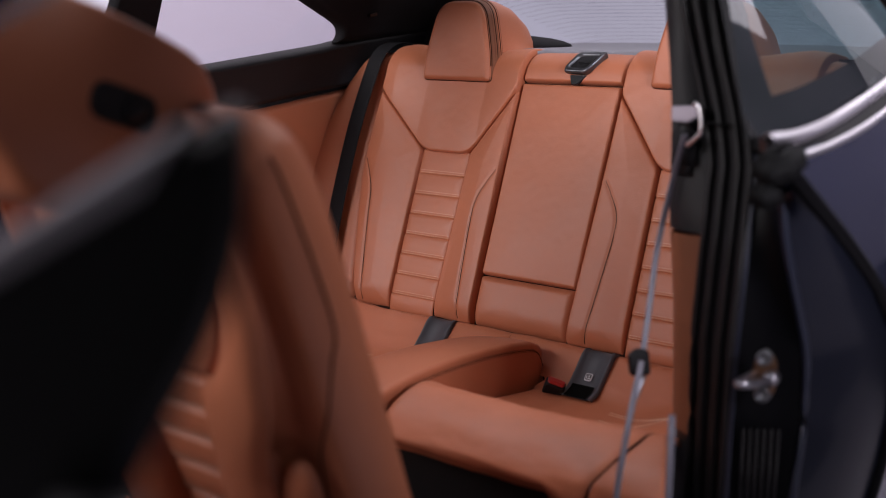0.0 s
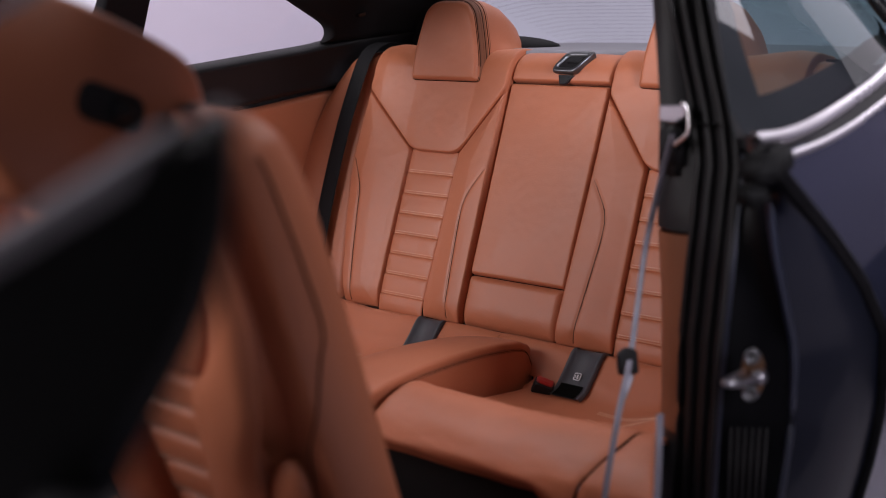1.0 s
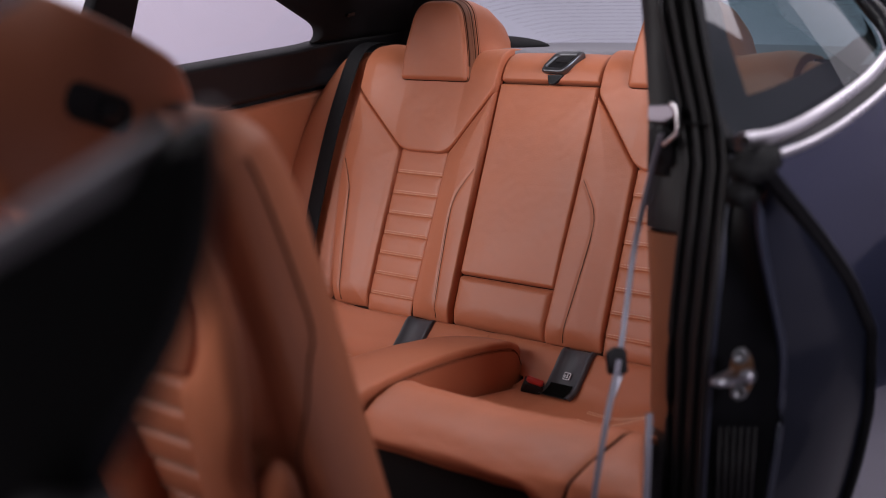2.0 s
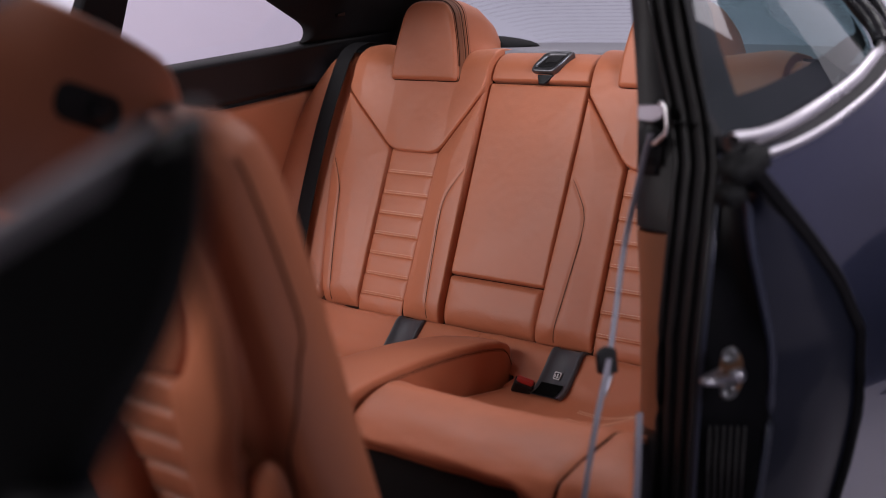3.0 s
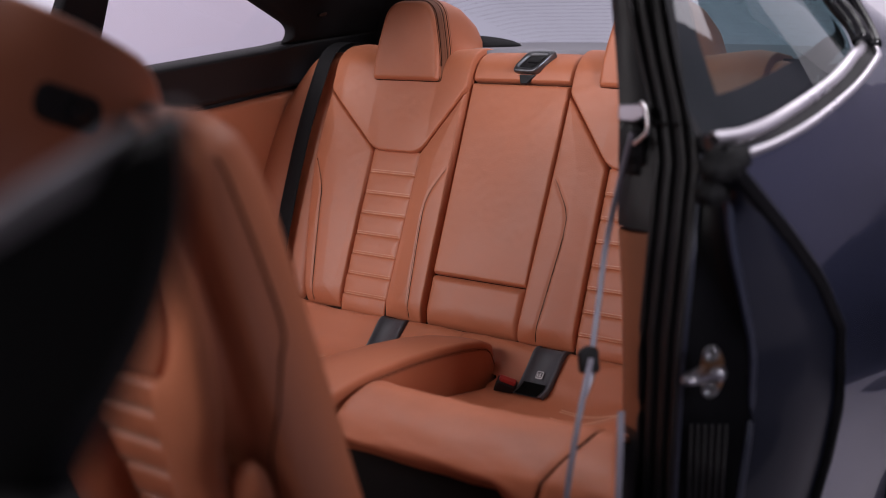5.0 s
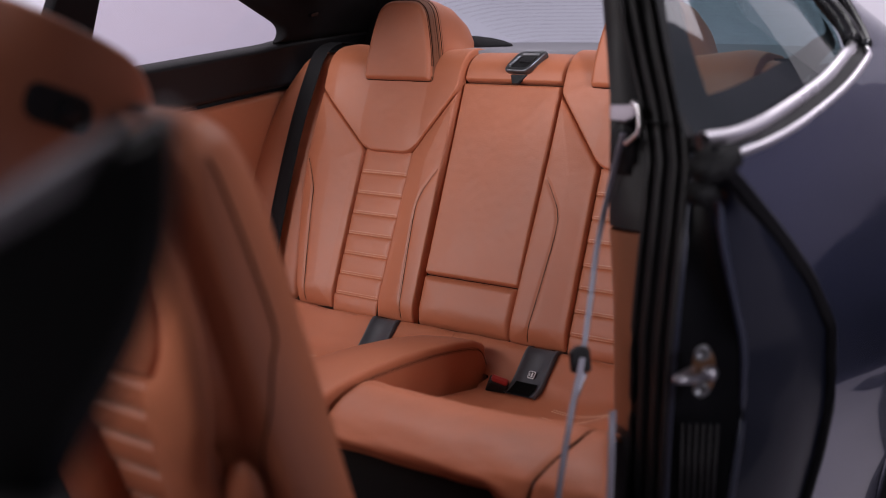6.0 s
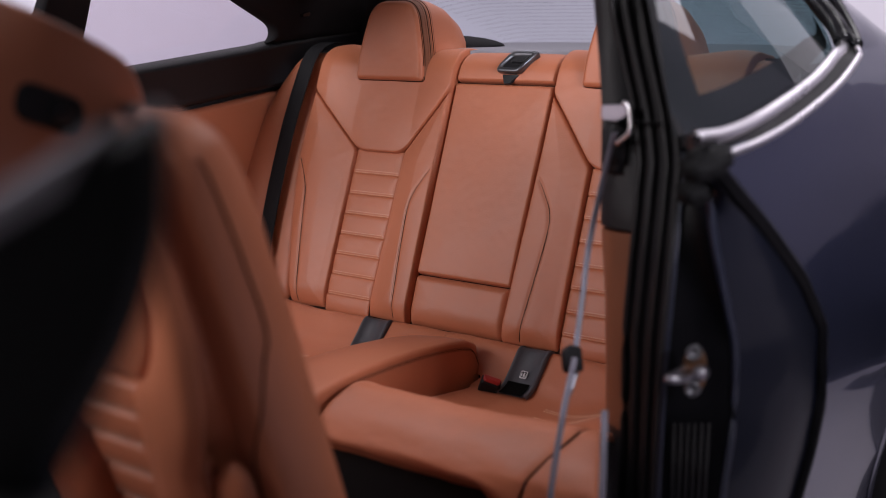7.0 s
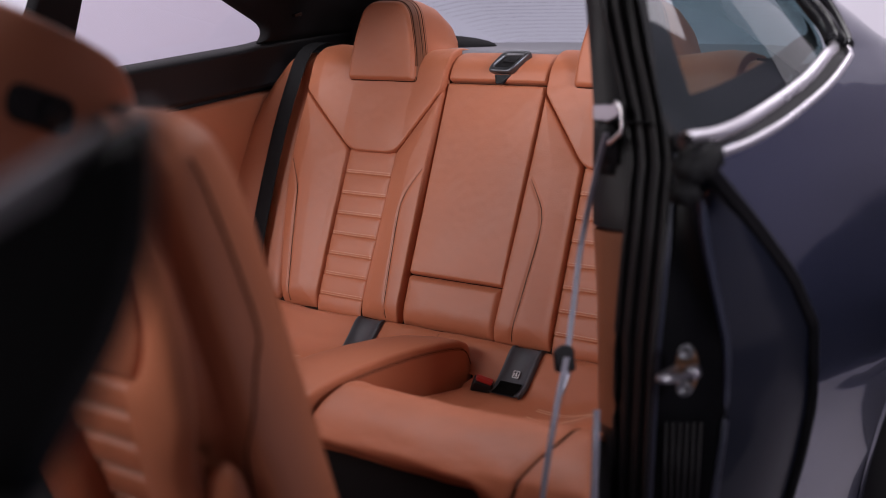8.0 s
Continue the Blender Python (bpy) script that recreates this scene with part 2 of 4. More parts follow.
def tube(name, line, radius, mat, parent, label="", sides=8, flat=1.0):
    """A round cord along a line; flat squeezes it along its own upright."""
    line = [Vector(p) for p in line]
    rows = []
    for i, p in enumerate(line):
        d = (line[min(i + 1, len(line) - 1)] - line[max(i - 1, 0)]).normalized()
        side = d.cross(Vector((0, 0, 1)))
        side = side.normalized() if side.length > 1e-4 else Vector((1, 0, 0))
        up = side.cross(d)
        rows.append([p + radius * (math.cos(a) * side + flat * math.sin(a) * up) for a in np.linspace(0, 2 * math.pi, sides, endpoint=False)])
    return loft(name, rows, mat, parent, label, closed=True, caps=True)


def ribbon(name, line, across, width, thick, mat, parent, label=""):
    """A flat strap along a line; across: its width direction at each point, or one for all."""
    rows = []
    line = [Vector(p) for p in line]
    for i, p in enumerate(line):
        d = (line[min(i + 1, len(line) - 1)] - line[max(i - 1, 0)]).normalized()
        a = Vector(across[i] if isinstance(across, list) else across)
        a = (a - d * a.dot(d)).normalized()
        n = d.cross(a)
        w, t = width / 2, thick / 2
        ring = [(-w, -t), (-w * 0.5, -t), (0, -t), (w * 0.5, -t), (w, -t), (w + t, 0), (w, t), (w * 0.5, t), (0, t), (-w * 0.5, t), (-w, t), (-w - t, 0)]
        rows.append([p + a * x + n * y for x, y in ring])
    return loft(name, rows, mat, parent, label, closed=True, caps=True)


def slab(name, outline, place, thick, mat, parent, label="", bevel=0.004):
    """A flat piece with depth: outline (u, v) laid by place(u, v, h), edges eased."""
    outline = np.asarray(outline, float)
    mid = outline.mean(0)
    inner = mid + (outline - mid) * (1 - bevel / np.maximum(1e-6, np.linalg.norm(outline - mid, axis=1)))[:, None]
    z = np.zeros(len(outline))
    rows = [place(inner[:, 0], inner[:, 1], z - thick), place(outline[:, 0], outline[:, 1], z - thick + bevel),
            place(outline[:, 0], outline[:, 1], z - bevel), place(inner[:, 0], inner[:, 1], z)]
    return loft(name, rows, mat, parent, label, closed=True, caps=True, smooth=False)


def stitches(name, lines, mat, parent, pitch=0.0045, size=0.0011, label=""):
    """Rows of short raised thread stitches along lines in space: (points, normal)."""
    verts, faces = [], []
    for pts, normal in lines:
        pts = np.asarray(pts, float)
        seg = np.linalg.norm(np.diff(pts, axis=0), axis=1)
        run = np.concatenate([[0], np.cumsum(seg)])
        nrm = np.asarray(normal, float)
        for s in np.arange(pitch / 2, run[-1], pitch):
            p = np.array([np.interp(s, run, pts[:, k]) for k in range(3)])
            q = np.array([np.interp(min(s + 0.01, run[-1]), run, pts[:, k]) for k in range(3)]) - np.array([np.interp(max(s - 0.01, 0), run, pts[:, k]) for k in range(3)])
            d = q / max(np.linalg.norm(q), 1e-9)
            a = np.cross(nrm, d)
            h, w = pitch * 0.36, size / 2
            b = len(verts)
            for e in (-h, h):
                verts += [p + d * e - a * w, p + d * e + a * w, p + d * e * 0.7 + nrm * size * 0.8]
            faces += [(b, b + 2, b + 5, b + 3), (b + 1, b + 4, b + 5, b + 2), (b, b + 1, b + 2), (b + 3, b + 5, b + 4)]
    return tagged(mesh_part(name, verts, faces, mat, parent, label), kind="stuff")


# ---- studio ----
bm = bmesh.new()
bmesh.ops.create_grid(bm, x_segments=12, y_segments=12, size=9)
floor = part("floor", bm, FLOOR, None)
tagged(floor, "pale grey smooth studio floor", "floor", kind="structure")
GREY_WALL = material("grey_studio_paint", (0.22, 0.215, 0.235), 0.85, bump=0.2, scale=60, vary=0.04)
BACK_WALL = material("mid_grey_studio_paint", (0.19, 0.178, 0.22), 0.8, bump=0.2, scale=60, vary=0.04)
# dark tone for unseen surfaces, added to keep paint and mirror reflections dark
DARK_WALL = material("charcoal_for_reflections", (0.018, 0.0175, 0.019), 0.9, bump=0.4, scale=30, vary=0.15)
for name, c, size, mat, word in (
        ("wall_north", (3.15, 9.1, 3), (12.1, 0.2, 6), DARK_WALL, "unseen charcoal wall added to keep reflections dark"), ("wall_south", (3.15, -9.1, 3), (12.1, 0.2, 6), WALL, "plain pale grey studio wall"),
        ("wall_east", (9.1, 0, 3), (0.2, 18, 6), WALL, "plain pale grey studio wall"), ("wall_west", (-2.8, 3.2, 3), (0.2, 11.6, 6), DARK_WALL, "unseen charcoal wall added to keep reflections dark"), ("wall_west_rear", (-2.8, -5.8, 1.6), (0.2, 6.4, 3.2), BACK_WALL, "plain grey studio wall"), ("wall_west_upper", (-2.8, -5.8, 4.6), (0.2, 6.4, 2.8), BACK_WALL, "plain grey studio wall"),
        ("ceiling", (3.15, 0, 6.1), (12.1, 18.4, 0.2), GREY_WALL, "grey studio ceiling")):
    bm = bmesh.new()
    bmesh.ops.create_cube(bm, size=1, matrix=Matrix.Translation(c) @ Matrix.Diagonal((*size, 1)))
    tagged(part(name, bm, mat, None), word, "ceiling" if name == "ceiling" else "wall", kind="structure")

# unseen board, added and outlined so the rear wing mirrors a dark band
flag = thing("reflection_board", "low black board with a slanted top, added for a dark reflection in the rear wing", "flag board", at=(-1.9, -1.5, 0))
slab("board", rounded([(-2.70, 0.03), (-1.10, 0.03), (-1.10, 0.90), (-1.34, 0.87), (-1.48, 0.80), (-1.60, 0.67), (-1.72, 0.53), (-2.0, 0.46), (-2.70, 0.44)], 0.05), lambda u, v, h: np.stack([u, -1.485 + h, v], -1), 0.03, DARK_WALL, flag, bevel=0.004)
for x in (-2.5, -1.4):
    bm = bmesh.new()
    bmesh.ops.create_cube(bm, size=1, matrix=Matrix.Translation((x, -1.5, 0.02)) @ Matrix.Diagonal((0.06, 0.4, 0.04, 1)))
    bmesh.ops.bevel(bm, geom=bm.edges[:], offset=0.006, segments=2, affect="EDGES")
    part("foot", bm, DARK_WALL, flag)

# unseen dark sheet, added for the dark lobe reflected in the rear wing
cloth = slab("reflection_sheet", rounded([(-1.46, -1.44), (-1.21, -1.12), (-1.04, -0.89), (-0.92, -0.80), (-0.60, -0.90), (-0.60, -1.44)], 0.05), lambda u, v, h: np.stack([u, v, h + 0.008], -1), 0.008, DARK_WALL, None, bevel=0.003)
tagged(cloth, "black sheet added flat on the floor for a dark reflection in the rear wing", "cloth")

# ---- rear bench ----
BASE_Z, RECLINE, BEND_AT, BEND_R = 0.47, radians(20), 0.578, 0.05


def on_back(u, v, h):
    """A place on the reclined rear backrest: u to the car's right, v up the slope, h out of it; its top rolls back over the edge."""
    u, v, h = (np.asarray(a, float) + np.zeros(np.shape(u)) for a in (u, v, h))
    turn = np.clip((v - BEND_AT) / BEND_R, 0, radians(78))
    rest = np.clip(v - BEND_AT - BEND_R * radians(78), 0, None)
    low = np.minimum(v, BEND_AT)
    a = RECLINE + turn
    y = -np.sin(RECLINE) * low + BEND_R * (np.cos(a) - np.cos(RECLINE)) - rest * np.sin(a)
    z = BASE_Z + np.cos(RECLINE) * low + BEND_R * (np.sin(a) - np.sin(RECLINE)) + rest * np.cos(a)
    return np.stack([u, y + h * np.cos(a), z + h * np.sin(a)], -1)


BACK_NORMAL = (0, math.cos(RECLINE), math.sin(RECLINE))
bench = thing("rear_bench_seat", "cognac leather two-place rear bench seat with ribbed stitched backrests", "car seat", at=(0, 0.1, 0.3))


def rolled_under(u, v):
    """The lower edge of the backrest curls in over the cushion."""
    return -0.016 * np.clip((0.046 - v) / 0.052, 0, 1) ** 2.2 + 0 * u


def back_panels(side):
    """One of the two seat backs; side 1 is the car's right, -1 its left."""
    def place(u, v, h):
        u = np.asarray(u, float)
        if side < 0:
            u = u + 0.009 + 0.017 * np.clip((u - 0.1225) / 0.12, 0, 1)
        return on_back(side * u, v, h)

    def line(points, h):
        p = np.asarray(points, float)
        return place(p[:, 0], p[:, 1], np.full(len(p), h))

    def bolster_lift(u, v):
        return 0.013 * np.clip((np.abs(u - 0.317) - 0.09) / 0.1, 0, 1) + rolled_under(u, v)

    yoke = rounded([(0.1325, 0.536), (0.241, 0.379), (0.382, 0.379), (0.551, 0.522), (0.550, 0.72), (0.1325, 0.72)], [0.012, 0.03, 0.03, 0.012, 0.02, 0.02])
    pillow("yoke_panel", yoke, place, LEATHER, bench, edge=0.006, rise=0.0125, crown=0.008, sunk=0.012, lift=bolster_lift)
    look_of = dict(edge=0.0075, rise=0.010, crown=0.009, sunk=0.013, reach=0.05, lift=bolster_lift)
    outer = rounded([(0.551, 0.525), (0.387, 0.388), (0.3830, 0.378), (0.381, -0.006), (0.487, -0.008), (0.53, 0.17), (0.557, 0.33)], [0.012, 0.01, 0.01, 0.006, 0.012, 0.05, 0.06])
    inner = rounded([(0.1320, 0.538), (0.2385, 0.388), (0.2410, 0.378), (0.2465, -0.006), (0.1225, -0.008), (0.1265, 0.17), (0.1305, 0.34)], [0.006, 0.01, 0.01, 0.006, 0.012, 0.05, 0.06])
    seam_out = spline([(0.546, 0.346), (0.528, 0.318), (0.508, 0.278), (0.500, 0.235), (0.483, 0.12), (0.464, 0.004)], 14)
    seam_in = spline([(0.142, 0.348), (0.158, 0.322), (0.178, 0.282), (0.183, 0.235), (0.175, 0.12), (0.165, 0.004)], 14)
    for panel, seam, shift in ((outer, seam_out, -0.0032), (inner, seam_in, 0.0032)):
        look_of["lift"] = lambda u, v, seam=seam: bolster_lift(u, v) - 0.0024 * np.exp(-(line_distance(np.stack([u, v], -1), seam) / 0.0034) ** 2)
        body = pillow("side_panel", panel, place, LEATHER, bench, **look_of)
        heights = panel_height(seam, panel, **look_of)
        tube("seam", [tuple(p) for p in place(seam[:, 0], seam[:, 1], heights)], 0.0012, PIPING, body, "dark brown seam", sides=6)
        row = seam + np.array((shift, 0))
        stitches("thread", [(place(row[:, 0], row[:, 1], panel_height(row, panel, **look_of)), BACK_NORMAL)], THREAD_DARK, body, label="brown seam thread", size=0.0006)
    levels = [0.385, 0.327, 0.276, 0.227, 0.177, 0.129, 0.080, 0.032, -0.007]
    rows = []
    for a, b in zip(levels, levels[1:]):
        left, right = 0.385, 0.2405 + (0.378 - b) * 0.018
        rib = rounded([(right, b), (left - (0.378 - b) * 0.008, b), (left, a), (right, a)], 0.003, 2)
        form = dict(edge=0.009, rise=0.0030, crown=0.0022, sunk=-0.001, reach=0.012, lift=lambda u, v: 0.35 * rolled_under(u, v))
        pillow("ladder_rib", rib, place, LEATHER, bench, **form)
        for d in (0.0025, 0.0075) if b > 0.01 else ():
            row = np.array([(x, b + d) for x in np.linspace(right + 0.004, left - 0.006, 12)])
            rows.append((place(row[:, 0], row[:, 1], panel_height(row, rib, **form) + 0.0003), BACK_NORMAL))
    stitches("thread", rows, THREAD, bench, label="pale double seam thread", pitch=0.0070, size=0.0013)
    # headrest: a padded face, a dark stitched band and a body that falls away to the shelf
    mid = 0.317
    face = rounded([(mid - 0.103, 0.556), (mid + 0.103, 0.556), (mid + 0.098, 0.625), (mid + 0.066, 0.742), (mid - 0.066, 0.742), (mid - 0.098, 0.625)], [0.012, 0.012, 0.08, 0.045, 0.045, 0.08], 8)

    def straight(u, v, h):
        u, v, h = (np.asarray(a, float) for a in (u, v, h))
        lean = RECLINE * 0.35
        return np.stack([side * u, -np.sin(RECLINE) * 0.556 - np.sin(lean) * (v - 0.556) + h * np.cos(lean), BASE_Z + np.cos(RECLINE) * 0.556 + np.cos(lean) * (v - 0.556) + h * np.sin(lean)], -1)

    rest = pillow("headrest", face, straight, LEATHER, bench, edge=0.012, rise=0.034, crown=0.004, sunk=-0.02, reach=0.08)
    centre = np.array((mid, 0.60))

    def ring(grow, drop, h, low=0.53):
        r = centre + (face - centre) * grow
        low_part = np.clip((0.66 - r[:, 1]) / 0.12, 0, 1)
        r[:, 0] = mid + (r[:, 0] - mid) * (1 + 0.85 * low_part * np.clip((-h - 0.02) / 0.12, 0, 1))
        r[:, 1] = np.maximum(low, r[:, 1] - drop * np.clip((r[:, 1] - 0.556) / 0.18, 0, 1))
        return straight(r[:, 0], r[:, 1], np.full(len(r), h))

    loft("band", [ring(0.985, 0, 0.024), ring(1.01, 0, 0.019), ring(1.035, 0, 0.008), ring(1.05, 0, -0.006)], BAND, rest, "darker stitched band round the headrest", closed=True)
    loft("headrest_shell", [ring(1.047, 0, -0.004), ring(1.06, 0.0, -0.014), ring(1.09, 0.004, -0.045), ring(1.14, 0.018, -0.085), ring(1.2, 0.05, -0.13), ring(1.25, 0.11, -0.17), ring(1.2, 0.17, -0.20)], LEATHER, rest, closed=True)
    for g, h, size in ((0.993, 0.0240, 0.0009), (1.011, 0.0205, 0.0008), (1.044, 0.0015, 0.0008), (1.0585, -0.009, 0.0010)):
        tube("seam", [tuple(p) for p in ring(g, 0, h)], size, PIPING, rest, "dark brown seam", sides=6)
    edge_lines = []
    for g, h in ((1.020, 0.0180), (1.036, 0.0085), (1.067, -0.014)):
        r = centre + (face - centre) * g
        keep = r[:, 1] > 0.575
        r = r[keep]
        r = np.roll(r, -int(np.argmax(np.abs(np.diff(r[:, 0])) > 0.15)) - 1, 0) if len(r) > 3 else r
        edge_lines.append((straight(r[:, 0], r[:, 1], np.full(len(r), h)) , (0.8 * -1, 0.5, 0.3)))
    stitches("thread", edge_lines, THREAD_DARK, rest, label="brown seam thread")


for side in (1, -1):
    back_panels(side)

# centre fold panel, the piece below it, the top roll and the pull latch
pillow("fold_panel", rounded([(-0.1330, 0.1112), (0.1242, 0.1112), (0.1292, 0.556), (-0.1370, 0.556)], 0.008), on_back, LEATHER, bench, edge=0.008, rise=0.014, crown=0.004, sunk=0.001, label="smooth cognac leather fold-down centre panel")
pillow("lower_panel", rounded([(-0.1305, -0.006), (0.1217, -0.006), (0.1242, 0.1098), (-0.1330, 0.1098)], 0.010), on_back, LEATHER, bench, sunk=0.001, edge=0.016, rise=0.015, crown=0.006, lift=rolled_under)
pillow("top_roll", rounded([(-0.1385, 0.559), (0.1305, 0.559), (0.1305, 0.74), (-0.1385, 0.74)], 0.008), on_back, LEATHER, bench, edge=0.008, rise=0.014, crown=0.003)
# sheet behind the panels, dark so the gaps read as shaded
loft("backing", [on_back(np.linspace(-0.62, 0.62, 12), np.full(12, v), np.full(12, -0.0045)) for v in np.linspace(-0.015, 0.74, 24)], PIPING, bench, "backing coloured dark for the shade in the seams")

BACK_PROFILE = spline([(-0.012, 0.452), (0.006, 0.466), (0.025, 0.462), (0.055, 0.427), (0.09, 0.397), (0.16, 0.388), (0.26, 0.395), (0.35, 0.420), (0.41, 0.466), (0.455, 0.490), (0.50, 0.488), (0.545, 0.470), (0.578, 0.442), (0.587, 0.424), (0.573, 0.404)], 7)


def cushion_point(x, y, z):
    """The seat pan dips in its middle and rises to the outer bolster."""
    w = abs(x)
    pan = math.exp(-((y - 0.22) / 0.15) ** 2)
    z += pan * 0.085 * min(1, max(0, (w - 0.38) / 0.2)) ** 1.3 + pan * 0.02 * min(1, max(0, (0.22 - w) / 0.08))
    z -= 0.012 * math.exp(-((w - 0.35) / 0.09) ** 2) * pan
    if y > 0.5 and w > 0.5:
        z -= 0.12 * min(1, (w - 0.5) / 0.06) * min(1, max(0, (0.44 - z) / 0.07))
    return (x, y, z)


def cushion(side):
    def split(y, z):
        """Where the outer bolster's seam runs."""
        if y < 0.46:
            return float(np.interp(y, (0.0, 0.30, 0.40, 0.46), (0.625, 0.625, 0.622, 0.612)))
        return float(np.interp(z, (0.36, 0.43, 0.49), (0.560, 0.578, 0.612)))

    for name in ("seat_cushion", "side_bolster"):
        rows = []
        for t in np.linspace(0, 1, 56 if name == "seat_cushion" else 16):
            row = []
            for i, (y, z) in enumerate(BACK_PROFILE):
                lo, hi = (float(np.interp(y, (0.0, 0.058, 0.078), (0.0, 0.0, 0.136))), split(y, z) - 0.002) if name == "seat_cushion" else (split(y, z) + 0.002, 0.655 if y < 0.36 else max(split(y, z) + 0.02, 0.596 + (y - 0.361) * 0.582))
                w = lo + (hi - lo) * t
                gap = min(w - lo, hi - w)
                sink = (0.0 if name == "seat_cushion" and gap == w - lo and y < 0.12 else 0.004 if gap == hi - w and name == "seat_cushion" or gap == w - lo and name == "side_bolster" else 0.012) * (1 - math.sqrt(max(0.0, 1 - (1 - max(0.0, min(1, gap / 0.013))) ** 2)))
                d = BACK_PROFILE[min(i + 1, len(BACK_PROFILE) - 1)] - BACK_PROFILE[max(i - 1, 0)]
                n = np.array((-d[1], d[0])) / np.linalg.norm(d)
                p = np.array((y, z)) + (0.0022 * noise.noise(Vector((w * 14, i * 0.16, side))) + 0.0007 * noise.noise(Vector((w * 48, i * 0.5, side))) - sink) * n
                row.append(cushion_point(side * w, p[0], p[1]))
            rows.append(row)
        loft(name, rows, LEATHER, bench)
    joint = [cushion_point(side * split(y, z), y, z - 0.0035) for y, z in BACK_PROFILE if y > 0.30]
    tube("seam", joint, 0.0015, PIPING, bench, "dark brown seam", sides=6)
    top = [p for p in BACK_PROFILE if 0.09 < p[0] < 0.44]

    def pan(w, y):
        return cushion_point(side * w, y, float(np.interp(y, [p[0] for p in top], [p[1] for p in top])) + 0.0012)
    ws = np.linspace(0.32, 0.585, 30)
    lines = [([pan(w, y0 + 0.02 * ((w - 0.27) / 0.3) ** 2) for w in ws], (0, 0, 1)) for y0 in (0.118, 0.125, 0.158, 0.165)]
    stitches("thread", lines, THREAD, bench, label="pale double seam thread", pitch=0.0062, size=0.0016)


for side in (1, -1):
    cushion(side)

# centre console between the two cushions, with a seam along its shoulder
rows = []
for y, top, half in ((0.056, 0.39, 0.118), (0.058, 0.450, 0.124), (0.068, 0.474, 0.129), (0.10, 0.487, 0.132), (0.16, 0.495, 0.132), (0.24, 0.500, 0.132), (0.32, 0.502, 0.132), (0.40, 0.500, 0.132), (0.47, 0.494, 0.132), (0.53, 0.484, 0.131), (0.60, 0.463, 0.130), (0.68, 0.437, 0.130), (0.78, 0.41, 0.13), (0.80, 0.39, 0.128)):
    ring = rounded([(-half, 0.27), (half, 0.27), (half, top - 0.05), (half * 0.45, top - 0.014), (-half * 0.35, top - 0.001), (-half * 0.88, top + 0.001)], [0.004, 0.004, 0.03, 0.05, 0.03, 0.012], 4)
    rows.append([(x, y, z) for x, z in ring])
console = loft("centre_console", rows, LEATHER, bench, "padded cognac leather console between the cushions", closed=True, caps=True)
line = spline([(-0.1250, 0.528, 0.40), (-0.1225, 0.520, 0.435), (-0.1200, 0.500, 0.464), (-0.1185, 0.465, 0.479), (-0.1185, 0.42, 0.486), (-0.1185, 0.32, 0.489), (-0.1185, 0.22, 0.487), (-0.1185, 0.12, 0.477), (-0.1180, 0.084, 0.463), (-0.1190, 0.069, 0.435)], 8)
tube("seam", [tuple(p + np.array((0.0003, -0.002, -0.003))) for p in line], 0.0006, PIPING, console, sides=5)
stitches("thread", [(line, (-1, 0, 0.2)), (line + np.array((0, -0.004, -0.006)), (-1, 0, 0.2))], THREAD_DARK, console, label="brown double seam thread", size=0.0012)

# lifting latch of the fold panel, set into the top roll
def latch_ring(grow, h, n=0.0):
    r = rounded([(-0.049, 0.577), (0.016, 0.578), (-0.009, 0.618), (-0.080, 0.619)], 0.012, 6)
    c = np.array((-0.030, 0.598))
    r = c + (r - c) * (np.array((grow, grow - n)))
    return on_back(r[:, 0], r[:, 1], np.full(len(r), h))


latch = loft("release_latch", [latch_ring(1.0, 0.014), latch_ring(1.0, 0.024), latch_ring(0.97, 0.029), latch_ring(0.88, 0.031, 0.05), latch_ring(0.74, 0.027, 0.14), latch_ring(0.72, 0.018, 0.16)], SATIN, bench, "dark satin fold release latch", closed=True)
mesh_part("latch_hollow", latch_ring(0.76, 0.0235, 0.12), [tuple(range(28))], RUBBER, latch, "black hollow", smooth=False)
slab("latch_lever", rounded([(-0.050, 0.596), (-0.012, 0.596), (-0.018, 0.608), (-0.060, 0.609)], 0.006), lambda u, v, h: on_back(u, v, h + 0.0255), 0.006, PLASTIC, latch, bevel=0.002)
slab("latch_tongue", rounded([(-0.022, 0.554), (-0.006, 0.554), (0.002, 0.577), (-0.044, 0.577)], 0.004), lambda u, v, h: on_back(u, v, h + 0.017), 0.008, PIANO, latch, bevel=0.002)


